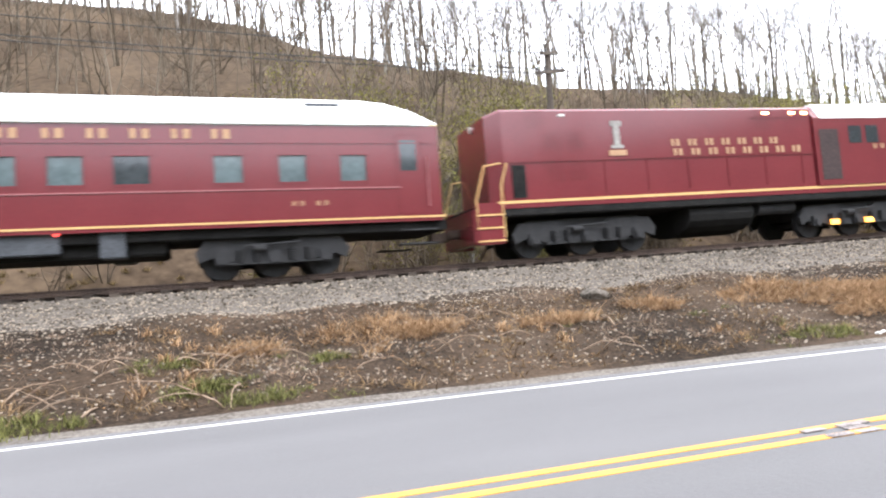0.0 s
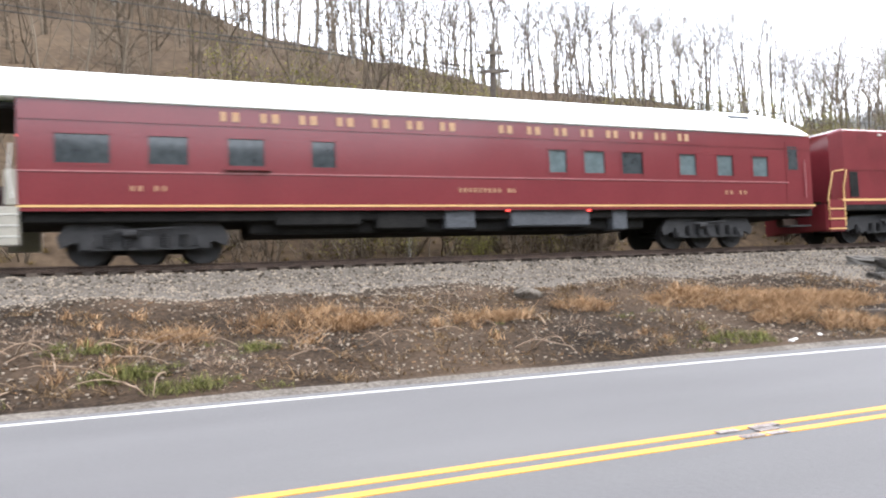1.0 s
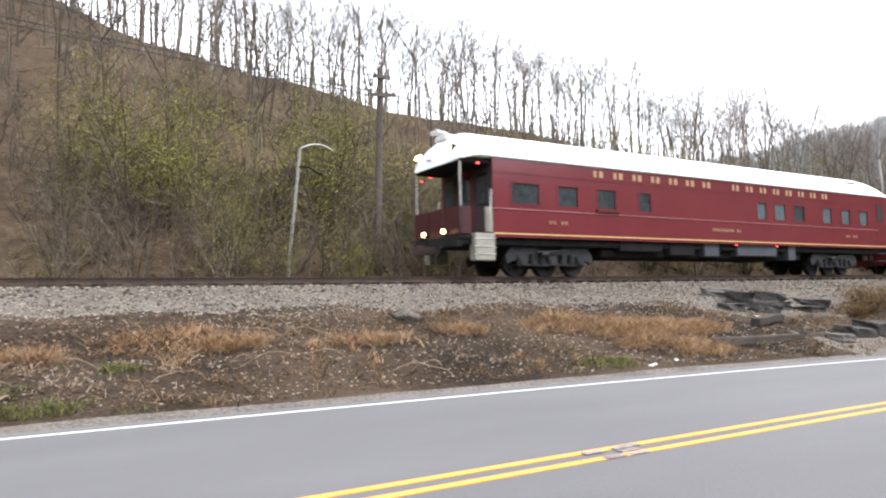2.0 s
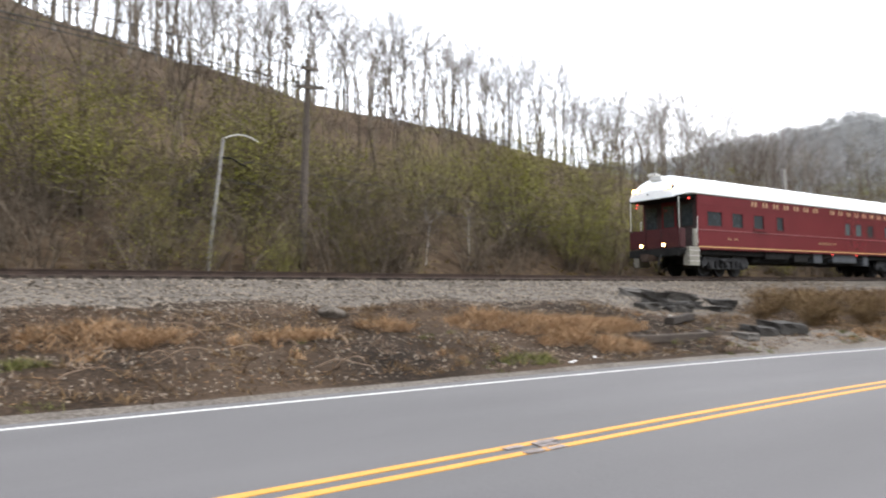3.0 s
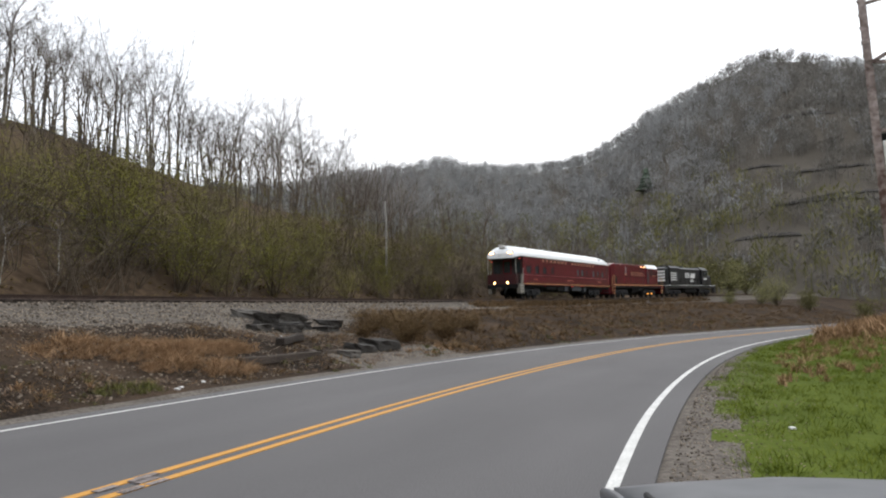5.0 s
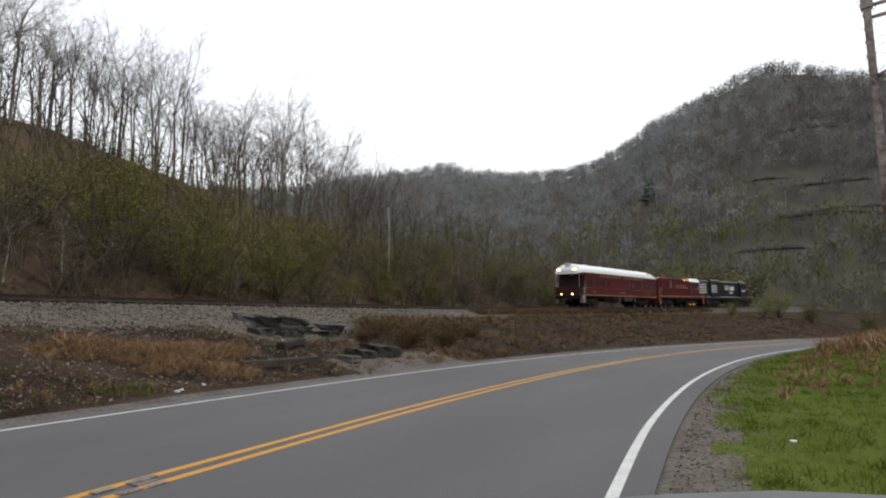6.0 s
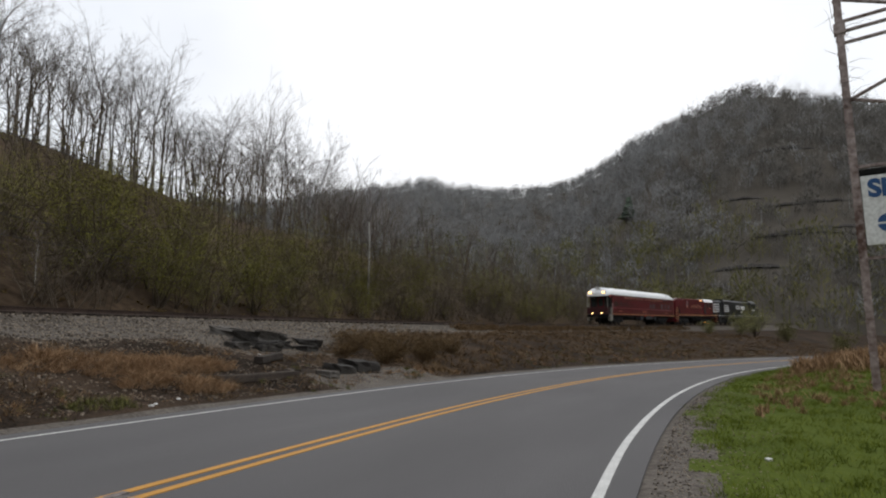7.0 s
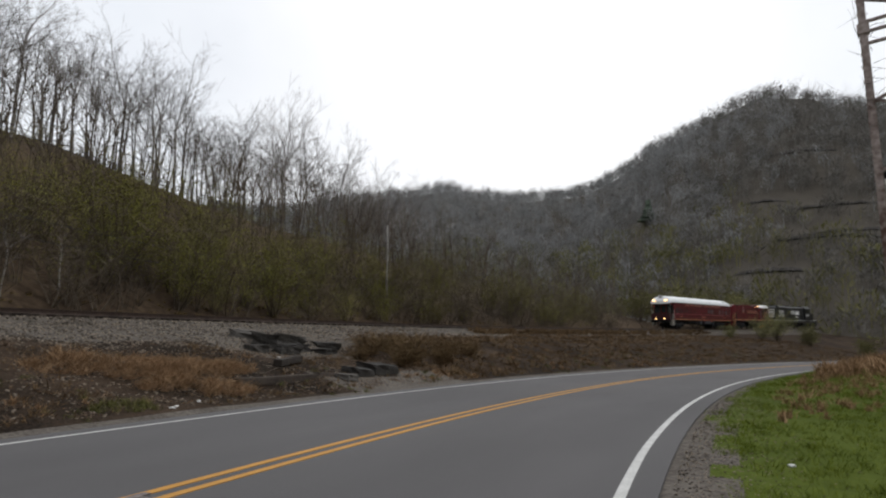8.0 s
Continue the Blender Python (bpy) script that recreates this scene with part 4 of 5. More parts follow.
# ------------------------------------------------------------------ poles, wires, sign tower
def utility_pole():
    root = tagged(new("utility_pole"), "dark wooden utility pole with two crossarms", "pole")
    bx, by = 12.15, 24.5
    root.location = (bx, by, height(bx, by))
    part("post", rod(B(), (0, 0, -0.5), (0.15, 0, 8.25), 0.17, 10, 0.12), POLE_WOOD, root)
    for z, half in ((7.85, 0.45), (7.1, 0.82)):
        bm = box(B(), -half, half, -0.20, -0.10, -.07, .07, 0.01)
        arm = part("crossarm", bm, POLE_WOOD, root)
        arm.location = (0.13, 0, z)
        arm.rotation_euler = (0, radians(-11), radians(20))
        for k in (-0.85, -0.4, 0.4, 0.85):
            part("insulator", rod(B(), (k * half, -0.15, .07), (k * half, -0.15, .2), 0.035, 8, 0.02), GREY_BOX, arm)
    return root


utility_pole()


def cable(name, a, b, sag, r, label):
    a, b = Vector(a), Vector(b)
    pts = [a.lerp(b, i / 16) - Vector((0, 0, sag * 4 * (i / 16) * (1 - i / 16))) for i in range(17)]
    out = [[], []]
    tube(out, pts, [r] * 17, 5)
    return tagged(new(name, quads_mesh(name, *as_arrays(out), WIRE)), label, "wire", "overhead wires")


for k, (dy, dz) in enumerate(((-0.5, 0.0), (0.3, 0.1), (-0.2, 0.75))):
    cable("overhead_wire", (-45, 24.0 + dy, 13.5 + dz), (12.2, 24.5 + dy, 9.5 + dz), 0.8, 0.017, "thin black overhead wire running to the wooden pole")
    cable("overhead_wire", (12.2, 24.5 + dy, 9.5 + dz), (62, 24.8 + dy, 10.0 + dz), 1.2, 0.015, "thin black overhead wire above the tracks")
for dz in (0.0, -0.8):
    cable("overhead_wire", (8.95, 24.4, 6.3 + dz), (60, 25.0, 7.0 + dz), 1.0, 0.012, "slack low wire behind the track")


def leaning_pole():
    root = tagged(new("leaning_pole"), "pale grey pole leaning beside the track with a curved arm", "pole")
    root.location = (8.4, 24.3, height(8.4, 24.3))
    part("post", rod(B(), (0, 0, -0.4), (0.47, 0, 4.72), 0.075, 10, 0.055), GREY_PALE, root)
    pts = [(0.45 + 0.25 * i, -0.2, 4.70 + 0.20 * math.sin(i * 0.6)) for i in range(6)]
    part("curved_arm", pipe(B(), pts, 0.022), STEEL, root, "bright curved metal arm")
    part("lamp_bracket", pipe(B(), [(0.42, -0.05, 4.0), (0.75, -0.15, 4.0), (1.05, -0.18, 3.82), (1.3, -0.18, 3.76)], .035), UNDER, root, "black drooping bracket")
    part("guy_wire", rod(B(), (0.4, 0, 4.1), (-2.9, 0.6, 0.9), 0.012, 5), WIRE, root)


leaning_pole()


def beam(bm, a, b, w):
    """A rolled angle: two thin legs along a line."""
    a, b = Vector(a), Vector(b)
    m = Matrix.Translation(a) @ (b - a).to_track_quat("X", "Z").to_matrix().to_4x4()
    ln = (b - a).length
    k = len(bm.verts)
    box(bm, 0, ln, -w / 2, w / 2, 0, 0.012)
    box(bm, 0, ln, -w / 2, -w / 2 + 0.012, 0, w)
    bm.verts.ensure_lookup_table()
    for v in bm.verts[k:]:
        v.co = m @ v.co
    return bm


def sign_tower():
    bx, by = 21.34, -4.74
    root = tagged(new("sign_tower"), "rusty lattice steel tower holding a white roadside sign", "sign tower")
    root.matrix_basis = Matrix.Translation((bx, by, height(bx, by))) @ pose(0, 0, 0, 0, 0, -102) @ pose(0.08, 0, 0, 0, -1.9, 0)
    # local x runs across the sign, local z up
    top = 12.5
    for px, py in ((0, 0), (3.6, 0)):
        bm = B()
        box(bm, px - .10, px + .10, py - .10, py - .085, -0.3, top)
        box(bm, px - .10, px + .10, py + .085, py + .10, -0.3, top)
        box(bm, px - .01, px + .01, py - .085, py + .085, -0.3, top)
        for i in range(30):
            zz = 0.2 + i * 0.4
            box(bm, px - .12, px - .10, py - .06, py + .06, zz, zz + 0.05)
        part("column", bm, TOWER_RUST, root)
        part("cap_plate", box(B(), px - .15, px + .15, py - .13, py + .13, top - 2.5, top - 2.2, 0.01), TOWER_RUST, root)
    for za, zb in ((8.0, 9.55), (8.0, 7.05), (11.0, 9.8)):
        part("brace", beam(B(), (0.1, 0, za), (3.5, 0, zb), 0.08), TOWER_RUST, root)
    for z in (9.7, 10.05, 10.35, 6.05, 3.5):
        part("crossbar", beam(B(), (0.1, 0.02, z), (3.5, 0.02, z + 0.25 if z > 9 else z), 0.08), TOWER_RUST, root)
    board = part("sign_board", box(B(), 0.12, 3.4, -0.16, -0.12, 3.87, 5.78, 0.01), SIGN_WHITE, root, "weathered white sign board with blue letters")
    part("board_edge", box(B(), 0.10, 3.42, -0.15, -0.10, 5.79, 5.97, 0.005), UNDER, board)
    tx = bpy.data.curves.new("lettering", "FONT")
    tx.body, tx.size, tx.extrude, tx.offset = "SH", 0.66, 0.004, 0.03
    word = new("lettering", tx)
    word.data.materials.append(SIGN_BLUE)
    word.parent = board
    word.matrix_basis = pose(0.27, -0.166, 5.20, 90)
    disc = B()
    for i in range(4):
        a0 = math.pi / 2 * i
        pts = [(0.03, 0.03)] + [(0.25 * math.cos(w), 0.25 * math.sin(w)) for w in np.linspace(0.12, math.pi / 2 - 0.12, 6)]
        ring = []
        for px, pz in pts:
            ring.append((0.66 + px * math.cos(a0) - pz * math.sin(a0), 4.45 + px * math.sin(a0) + pz * math.cos(a0)))
        loft(disc, [[(px, -0.160, pz) for px, pz in ring], [(px, -0.168, pz) for px, pz in ring]])
    part("round_mark", disc, SIGN_BLUE, board, "dark quartered disc")
    part("bar", box(B(), 1.0, 1.7, -0.166, -0.16, 4.95, 5.03), GREY_BOX, board)
    # bare vine twigs clinging to the column
    r = random.Random(8)
    out = [[], []]
    for i in range(34):
        z = r.uniform(6.4, 10.6)
        tube(out, branch_line(r, Vector((r.choice((-.15, .15)), -.1, z)), Vector((r.uniform(-1, 1), r.uniform(-.5, .2), r.uniform(-.3, .6))), r.uniform(.3, .9), 4, .4, -0.05), [.01, .008, .006, .004, .002], 3)
    vine = new("vine", quads_mesh("vine", *as_arrays(out), TWIG))
    vine.parent = root
    vine["label"] = "bare climbing vine twigs"


sign_tower()
bm = B()
loft(bm, [[(0, -.04, 0), (0.55, -.04, 0), (0.55, -.04, .55), (0.28, -.04, .8), (0.05, -.04, 1.0)], [(0, .04, 0), (0.55, .04, 0), (0.55, .04, .55), (0.28, .04, .8), (0.05, .04, 1.0)]])
ob = part("broken_board", bm, SIGN_WHITE)
ob.matrix_basis = Matrix.Translation((21.3, -5.2, height(21.3, -5.2))) @ pose(0, 0, 0, 0, 0, -100)
tagged(ob, "broken white painted board standing in the grass", "board")


# ------------------------------------------------------------------ the parked car under the camera
def parked_car():
    root = tagged(new("parked_car"), "silver-grey car parked on the road's shoulder, its hood in view", "car")

    def top(y0, y1, x0, x1, z, drop=0.05):
        bm = B()
        nx, ny = 10, 12
        vs = [[bm.verts.new((x0 + (x1 - x0) * i / nx, y0 + (y1 - y0) * j / ny,
                             z - 0.11 * (i / nx) ** 3 - drop * (2 * j / ny - 1) ** 4 + 0.24 * drop * math.exp(-((j / ny - 0.72) / 0.06) ** 2))) for j in range(ny + 1)] for i in range(nx + 1)]
        for i in range(nx):
            for j in range(ny):
                bm.faces.new((vs[i][j], vs[i + 1][j], vs[i + 1][j + 1], vs[i][j + 1]))
        bmesh.ops.recalc_face_normals(bm, faces=bm.faces)
        r = bmesh.ops.extrude_face_region(bm, geom=bm.faces[:])
        for v in [e for e in r["geom"] if isinstance(e, bmesh.types.BMVert)]:
            v.co.z -= 0.05
        bmesh.ops.recalc_face_normals(bm, faces=bm.faces)
        for f in bm.faces:
            f.smooth = True
        return bm

    root.matrix_basis = pose(0.03, -0.46, 0, 0, 0, 14)
    part("hood", top(-1.42, 0.225, 0.62, 2.02, 0.930, 0.03), CAR_PAINT, root)
    part("hood_gap", top(0.227, 0.236, 0.62, 1.86, 0.893, 0.0), RUBBER, root, "dark gap between hood and fender")
    part("fender", top(0.238, 0.262, 0.62, 2.02, 0.898, 0.008), CAR_PAINT, root)
    part("fender", top(-1.49, -1.435, 0.62, 2.02, 0.898, 0.008), CAR_PAINT, root)
    part("wiper_arm", rod(B(), (1.62, 0.205, 0.87), (1.26, 0.205, 0.905), 0.007, 8, 0.006), RUBBER, root, "thin black rod on the hood")
    # sides, cabin and tail, behind and beside the camera
    for y0, y1 in ((0.18, 0.25), (-1.47, -1.40)):
        bm = B()
        for x0, x1, z0 in ((-2.45, -1.95, 0.30), (-1.25, 0.82, 0.25), (1.48, 1.95, 0.30)):
            box(bm, x0, x1, y0, y1, z0, 0.80, 0.015)
        box(bm, -1.95, -1.25, y0, y1, 0.66, 0.80)
        box(bm, 0.82, 1.48, y0, y1, 0.66, 0.80)
        part("body_side", bm, CAR_PAINT, root)
        part("side_glass", loft(B(), [[(-1.9, y, 0.9), (0.35, y, 0.9), (-0.35, y, 1.38), (-1.5, y, 1.38)] for y in (y0 + .0, y0 + .02)]), PANE, root)
        part("shoulder", box(B(), -2.45, 0.64, y0 - .01, y1 + .01, 0.80, 0.90, 0.02), CAR_PAINT, root)
    part("windscreen", loft(B(), [[(0.62, y, 0.90), (0.66, y, 0.90), (-0.24, y, 1.42), (-0.28, y, 1.42)] for y in (-1.36, 0.20)]), PANE, root)
    part("rear_window", loft(B(), [[(-2.2, y, 0.95), (-2.16, y, 0.95), (-1.6, y, 1.40), (-1.64, y, 1.40)] for y in (-1.36, 0.20)]), PANE, root)
    part("cabin_roof", box(B(), -1.66, -0.22, -1.42, 0.26, 1.38, 1.46, 0.035), CAR_PAINT, root)
    for y in (0.225, -1.385):
        part("pillar", rod(B(), (0.62, y, 0.9), (-0.26, y, 1.42), 0.04, 8), CAR_PAINT, root)
        part("pillar", rod(B(), (-2.2, y, 0.92), (-1.62, y, 1.42), 0.05, 8), CAR_PAINT, root)
    part("boot_lid", box(B(), -2.5, -2.1, -1.4, 0.24, 0.84, 0.93, 0.03), CAR_PAINT, root)
    part("floor_pan", box(B(), -2.4, 1.9, -1.38, 0.22, 0.22, 0.34, 0.02), RUBBER, root)
    part("grille", box(B(), 1.90, 1.98, -1.35, 0.19, 0.45, 0.72, 0.02), RUBBER, root)
    for x0, x1 in ((1.88, 2.08), (-2.58, -2.40)):
        part("bumper", box(B(), x0, x1, -1.47, 0.31, 0.25, 0.46, 0.05), CAR_PAINT, root)
    for y in (0.12, -1.45):
        for x in (1.15, -1.6):
            wheel = part("wheel", rod(B(), (x, y, 0.31), (x, y + 0.17, 0.31), 0.31, 24), RUBBER, root)
            part("rim", rod(B(), (x, y - .005, 0.31), (x, y + 0.176, 0.31), 0.2, 20), STEEL, wheel)


parked_car()

# ------------------------------------------------------------------ the train
HALF = 1.52
MOVERS = []


def wheelset(parent, x, r=0.46):
    bm = B()
    for s in (-1, 1):
        rod(bm, (0, s * 0.70, 0), (0, s * 0.83, 0), r, 20)
        rod(bm, (0, s * 0.66, 0), (0, s * 0.70, 0), r + 0.03, 20)
        for k in range(5):
            a = k * 1.257
            rod(bm, (math.cos(a) * r * .55, s * .83, math.sin(a) * r * .55), (math.cos(a) * r * .55, s * .845, math.sin(a) * r * .55), 0.06, 6)
    rod(bm, (0, -0.95, 0), (0, 0.95, 0), 0.09, 10)
    w = part("wheelset", bm, TRUCK, parent)
    MOVERS.append((w, Matrix.Translation((x, 0, r)), r))
    return w


def truck_frame(parent, cx, axles, name="truck"):
    """A bogie: side frames with journal boxes, springs and equalisers."""
    bm = B()
    span = (axles[-1] - axles[0]) / 2
    for s in (-1, 1):
        y0, y1 = (s * 1.02, s * 1.16) if s > 0 else (s * 1.16, s * 1.02)
        prof = [(-span - .62, .66), (-span - .40, .96), (-span * .5, .98), (-span * .3, .82), (span * .3, .82), (span * .5, .98), (span + .40, .96), (span + .62, .66), (span + .55, .40), (span + .28, .52),
                (span * .5, .34), (-span * .5, .34), (-span - .28, .52), (-span - .55, .40)]
        loft(bm, [[(cx + a, y0, b) for a, b in prof], [(cx + a, y1, b) for a, b in prof]])
    box(bm, cx - span - .2, cx + span + .2, -1.0, 1.0, .62, 1.05, .04)
    frame_part = part(name, bm, TRUCK, parent, "dusty grey side frame, darkened for shade")
    for s in (-1, 1):
        for a in axles:
            bm = B()
            ya, yb = sorted((s * 1.10, s * 1.26))
            box(bm, a - .17, a + .17, ya, yb, .32, .66, .03)
            rod(bm, (a, s * 1.24, .46), (a, s * 1.30, .46), .11, 12)
            part("journal_box", bm, TRUCK, frame_part)
        for a, b in zip(axles, axles[1:]):
            bm = B()
            m = (a + b) / 2
            for off in (-.2, .2):
                for k in range(6):
                    rod(bm, (m + off, s * 1.2, .40 + k * .055), (m + off, s * 1.2, .43 + k * .055), .095, 10)
            ya, yb = sorted((s * 1.14, s * 1.24))
            box(bm, m - .48, m + .48, ya, yb, .33, .39, .01)
            part("spring_set", bm, TRUCK, frame_part)
        bm = B()
        rod(bm, (cx - .7, s * 1.3, .78), (cx + .6, s * 1.3, .84), .03, 6)
        rod(bm, (cx - .5, s * 1.26, .72), (cx - .2, s * 1.26, .72), .10, 10)
        part("brake_rigging", bm, TRUCK, frame_part)
    for a in axles:
        wheelset(parent, a)
    return frame_part


def letters(parent, x0, x1, z, tall, n, word_gap, material, y, name="gold_letter_bar"):
    """Plain bars in place of lettering: each a short upright block."""
    step = (x1 - x0) / n
    for i in range(n):
        if i in word_gap:
            continue
        w = step * 0.46
        c = x0 + (i + .5) * step
        for a, b in ((-.5, -.18), (.12, .5)):
            part(name, box(B(), c + a * w, c + b * w, y - .006, y + .006, z, z + tall), material, parent)


def passenger_car():
    root = tagged(new("observation_car"), "maroon observation passenger car with white roof and gold stripe", "train car")
    L0, L1 = 1.7, 25.45
    wins = [(2.4, 3.55, 0), (4.33, 5.22, 0), (6.1, 6.98, 0), (8.12, 8.76, 0), (15.0, 15.63, 1), (16.2, 16.96, 1), (17.55, 18.36, 0), (19.74, 20.44, 1), (21.26, 21.96, 1), (22.78, 23.49, 1)]
    zb, z0, z1, zt = 1.22, 2.29, 2.98, 3.78
    for s in (-1, 1):
        y0, y1 = sorted((s * HALF, s * (HALF - 0.06)))
        bm = B()
        cuts = [L0] + [q for a, b, _ in wins for q in (a, b)] + [L1]
        levels = [zb, z0, z1, zt]
        vs = [[bm.verts.new((q, s * HALF, z)) for z in levels] for q in cuts]
        for i in range(len(cuts) - 1):
            for j in range(3):
                if not (j == 1 and i % 2 == 1):
                    bm.faces.new((vs[i][j], vs[i + 1][j], vs[i + 1][j + 1], vs[i][j + 1]))
        grown = bmesh.ops.extrude_face_region(bm, geom=bm.faces[:])
        for v in [e for e in grown["geom"] if isinstance(e, bmesh.types.BMVert)]:
            v.co.y -= s * 0.06
        bmesh.ops.recalc_face_normals(bm, faces=bm.faces)
        wall = part("side_wall", bm, MAROON, root, "glossy maroon steel side with rivet bands")
        for a, b, kind in wins:
            bm = B()
            yf0, yf1 = sorted((s * (HALF - .03), s * (HALF + .012)))
            for q in ((a - .04, a + .02, z0 - .03, z1 + .03), (b - .02, b + .04, z0 - .03, z1 + .03), (a, b, z0 - .05, z0 + .015), (a, b, z1 - .015, z1 + .04)):
                box(bm, q[0], q[1], yf0, yf1, q[2], q[3])
            fr = part("window_frame", bm, MAROON, wall)
            yp0, yp1 = sorted((s * (HALF - .05), s * (HALF - .035)))
            part("pane", box(B(), a, b, yp0, yp1, z0, z1), MILK if kind else PANE, wall, "pale shaded window glass" if kind else "dark window glass")
        yo = s * (HALF + .008)
        part("belt_rail", box(B(), L0, L1 - 1.1, yo - .016, yo + .016, 2.10, 2.135, .005), BELT, wall)
        part("letter_board_rail", box(B(), L0, L1, yo - .012, yo + .012, 3.26, 3.285), MAROON, wall)
        part("gold_stripe", box(B(), L0, L1 + .1, yo - .010, yo + .010, 1.31, 1.355), GOLD, wall, "gold stripe along the sill")
        part("gold_stripe", box(B(), L0, L1, yo - .010, yo + .010, 3.74, 3.765), GOLD, wall, "thin gold line under the eaves")
        part("window_box", box(B(), 6.02, 7.12, *sorted((s * HALF, s * (HALF + .10))), 2.18, 2.27, .01), MAROON, wall)
        letters(wall, 5.7, 12.35, 3.38, .23, 7, (), LETTER, s * (HALF + .01))
        letters(wall, 13.2, 20.4, 3.38, .23, 8, (), LETTER, s * (HALF + .01))
        letters(wall, 3.9, 4.75, 1.68, .12, 5, (2,), LETTER, s * (HALF + .01))
        letters(wall, 12.1, 13.9, 1.70, .12, 12, (9,), LETTER, s * (HALF + .01))
        letters(wall, 21.5, 22.5, 1.70, .12, 5, (2,), LETTER, s * (HALF + .01))
        # vestibule door with its own tall window
        door = part("vestibule_door", box(B(), 24.25, 24.95, *sorted((s * (HALF - .02), s * (HALF + .010))), 1.40, 3.5, .02), MAROON, wall)
        part("pane", box(B(), 24.38, 24.82, *sorted((s * (HALF - .0), s * (HALF + .016))), 2.55, 3.35), PANE, door)
        rail = pipe(B(), [(25.1, s * (HALF + .05), 1.6), (25.1, s * (HALF + .05), 2.9)], .018)
        part("grab_rail", rail, BELT, wall)
        # under-floor equipment
        for a, b, lo, m in ((9.8, 11.2, .74, UNDER), (11.75, 12.65, .72, GREY_BOX), (13.75, 16.4, .76, GREY_BOX), (17.2, 17.75, .62, GREY_BOX), (7.2, 9.4, .85, UNDER)):
            yy = sorted((s * 0.75, s * (HALF - .12)))
            part("equipment_box", box(B(), a, b, *yy, lo, 1.30, .03), m, root)
        for a in (13.65, 16.35):
            part("marker_lamp", rod(B(), (a, s * (HALF - .1), 1.22), (a, s * (HALF - .04), 1.22), .05, 10), RED_LAMP, root, "small lit red lamp")
        part("step_tread", box(B(), 24.3, 25.3, *sorted((s * 1.1, s * HALF)), .62, .66), TRUCK, root)
        part("step_tread", box(B(), 24.3, 25.3, *sorted((s * 1.2, s * HALF)), .98, 1.02), TRUCK, root)
    # floor, ends and interior
    part("underframe", box(B(), .6, 25.6, -1.35, 1.35, 0.98, 1.24, .02), UNDER, root)
    part("centre_sill", box(B(), 6.6, 18.6, -1.1, 1.1, .66, 1.1, .05), UNDER, root)
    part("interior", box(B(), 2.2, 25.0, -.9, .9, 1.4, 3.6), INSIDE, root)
    part("front_end", box(B(), L1 - .06, L1, -HALF + .06, HALF - .06, zb, zt), MAROON, root)
    part("diaphragm", box(B(), L1, L1 + .32, -.55, .55, 1.3, 3.6, .05), UNDER, root, "black folding gangway")
    # rear bulkhead with door and windows, coloured dark for the open platform's shade
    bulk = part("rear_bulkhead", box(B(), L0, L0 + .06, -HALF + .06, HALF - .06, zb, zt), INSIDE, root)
    part("rear_door", box(B(), L0 - .03, L0, -.42, .42, 1.45, 3.5, .01), MAROON, bulk)
    for y in (-1.0, 0.0, 1.0):
        part("pane", box(B(), L0 - .045, L0 - .032, y - .3, y + .3, 2.3, 3.3), PANE, bulk)
    # roof: elliptical, rounded down at the front and hooded over the platform
    def ring(x, w, z, crown):
        top = [(x, w * math.cos(a), z + crown * math.sin(a) ** 0.85) for a in np.linspace(0, math.pi, 17)]
        return top + [(x, -w, z - .05), (x, w, z - .05)]
    secs = [ring(0.45, 1.20, 3.60, .34), ring(.55, 1.34, 3.64, .50), ring(.8, 1.50, 3.70, .70), ring(1.05, 1.56, 3.76, .84), ring(1.3, 1.57, 3.78, .91)]
    secs += [ring(x, 1.57, 3.78, .92) for x in (6, 12, 18, 23.5)]
    secs += [ring(24.2, 1.57, 3.78, .84), ring(24.8, 1.56, 3.78, .64), ring(25.2, 1.54, 3.78, .38), ring(25.45, 1.52, 3.78, .08)]
    bm = loft(B(), secs)
    for f in bm.faces:
        f.smooth = len(f.verts) == 4
    roof = part("roof", bm, ROOF_WHITE, root, "bright white painted curved roof")
    for x in (5.0, 9.4, 13.2, 21.9):
        part("roof_vent", box(B(), x, x + .28, -.2, .2, 4.66, 4.78, .03), ROOF_WHITE, roof)
    part("roof_hatch", box(B(), 22.0, 22.9, -1.40, -1.1, 4.22, 4.34, .02), GREY_BOX, roof)
    for x in (4.0, 10.0, 16.0, 22.0):
        part("roof_seam", loft(B(), [ring(x, 1.577, 3.78, .926), ring(x + .05, 1.577, 3.78, .926)]), ROOF_WHITE, roof)
    part("platform_canopy", box(B(), .55, 1.75, -1.42, 1.42, 3.50, 3.66, .04), UNDER, root, "dark canopy over the open platform")
    # roof headlamps and horn over the platform
    for y in (-1.0, -.78, .78, 1.0):
        lamp = part("headlamp", rod(B(), (.46, y, 4.02), (.70, y, 4.02), .11, 14), UNDER, roof)
        part("lens", rod(B(), (.43, y, 4.02), (.46, y, 4.02), .085, 14), LAMP, lamp, "glowing warm headlamp lens")
    bm = box(B(), .75, 1.1, -.35, .35, 4.45, 4.62, .03)
    horn = part("horn_mount", bm, ROOF_WHITE, roof)
    for y in (-.18, 0, .18):
        part("horn", rod(B(), (.5, y, 4.70), (.95, y, 4.67), .07, 10, .025), STEEL, horn)
    part("whistle_arm", rod(B(), (.33, .15, 3.78), (.55, .15, 3.8), .025, 6), UNDER, roof)
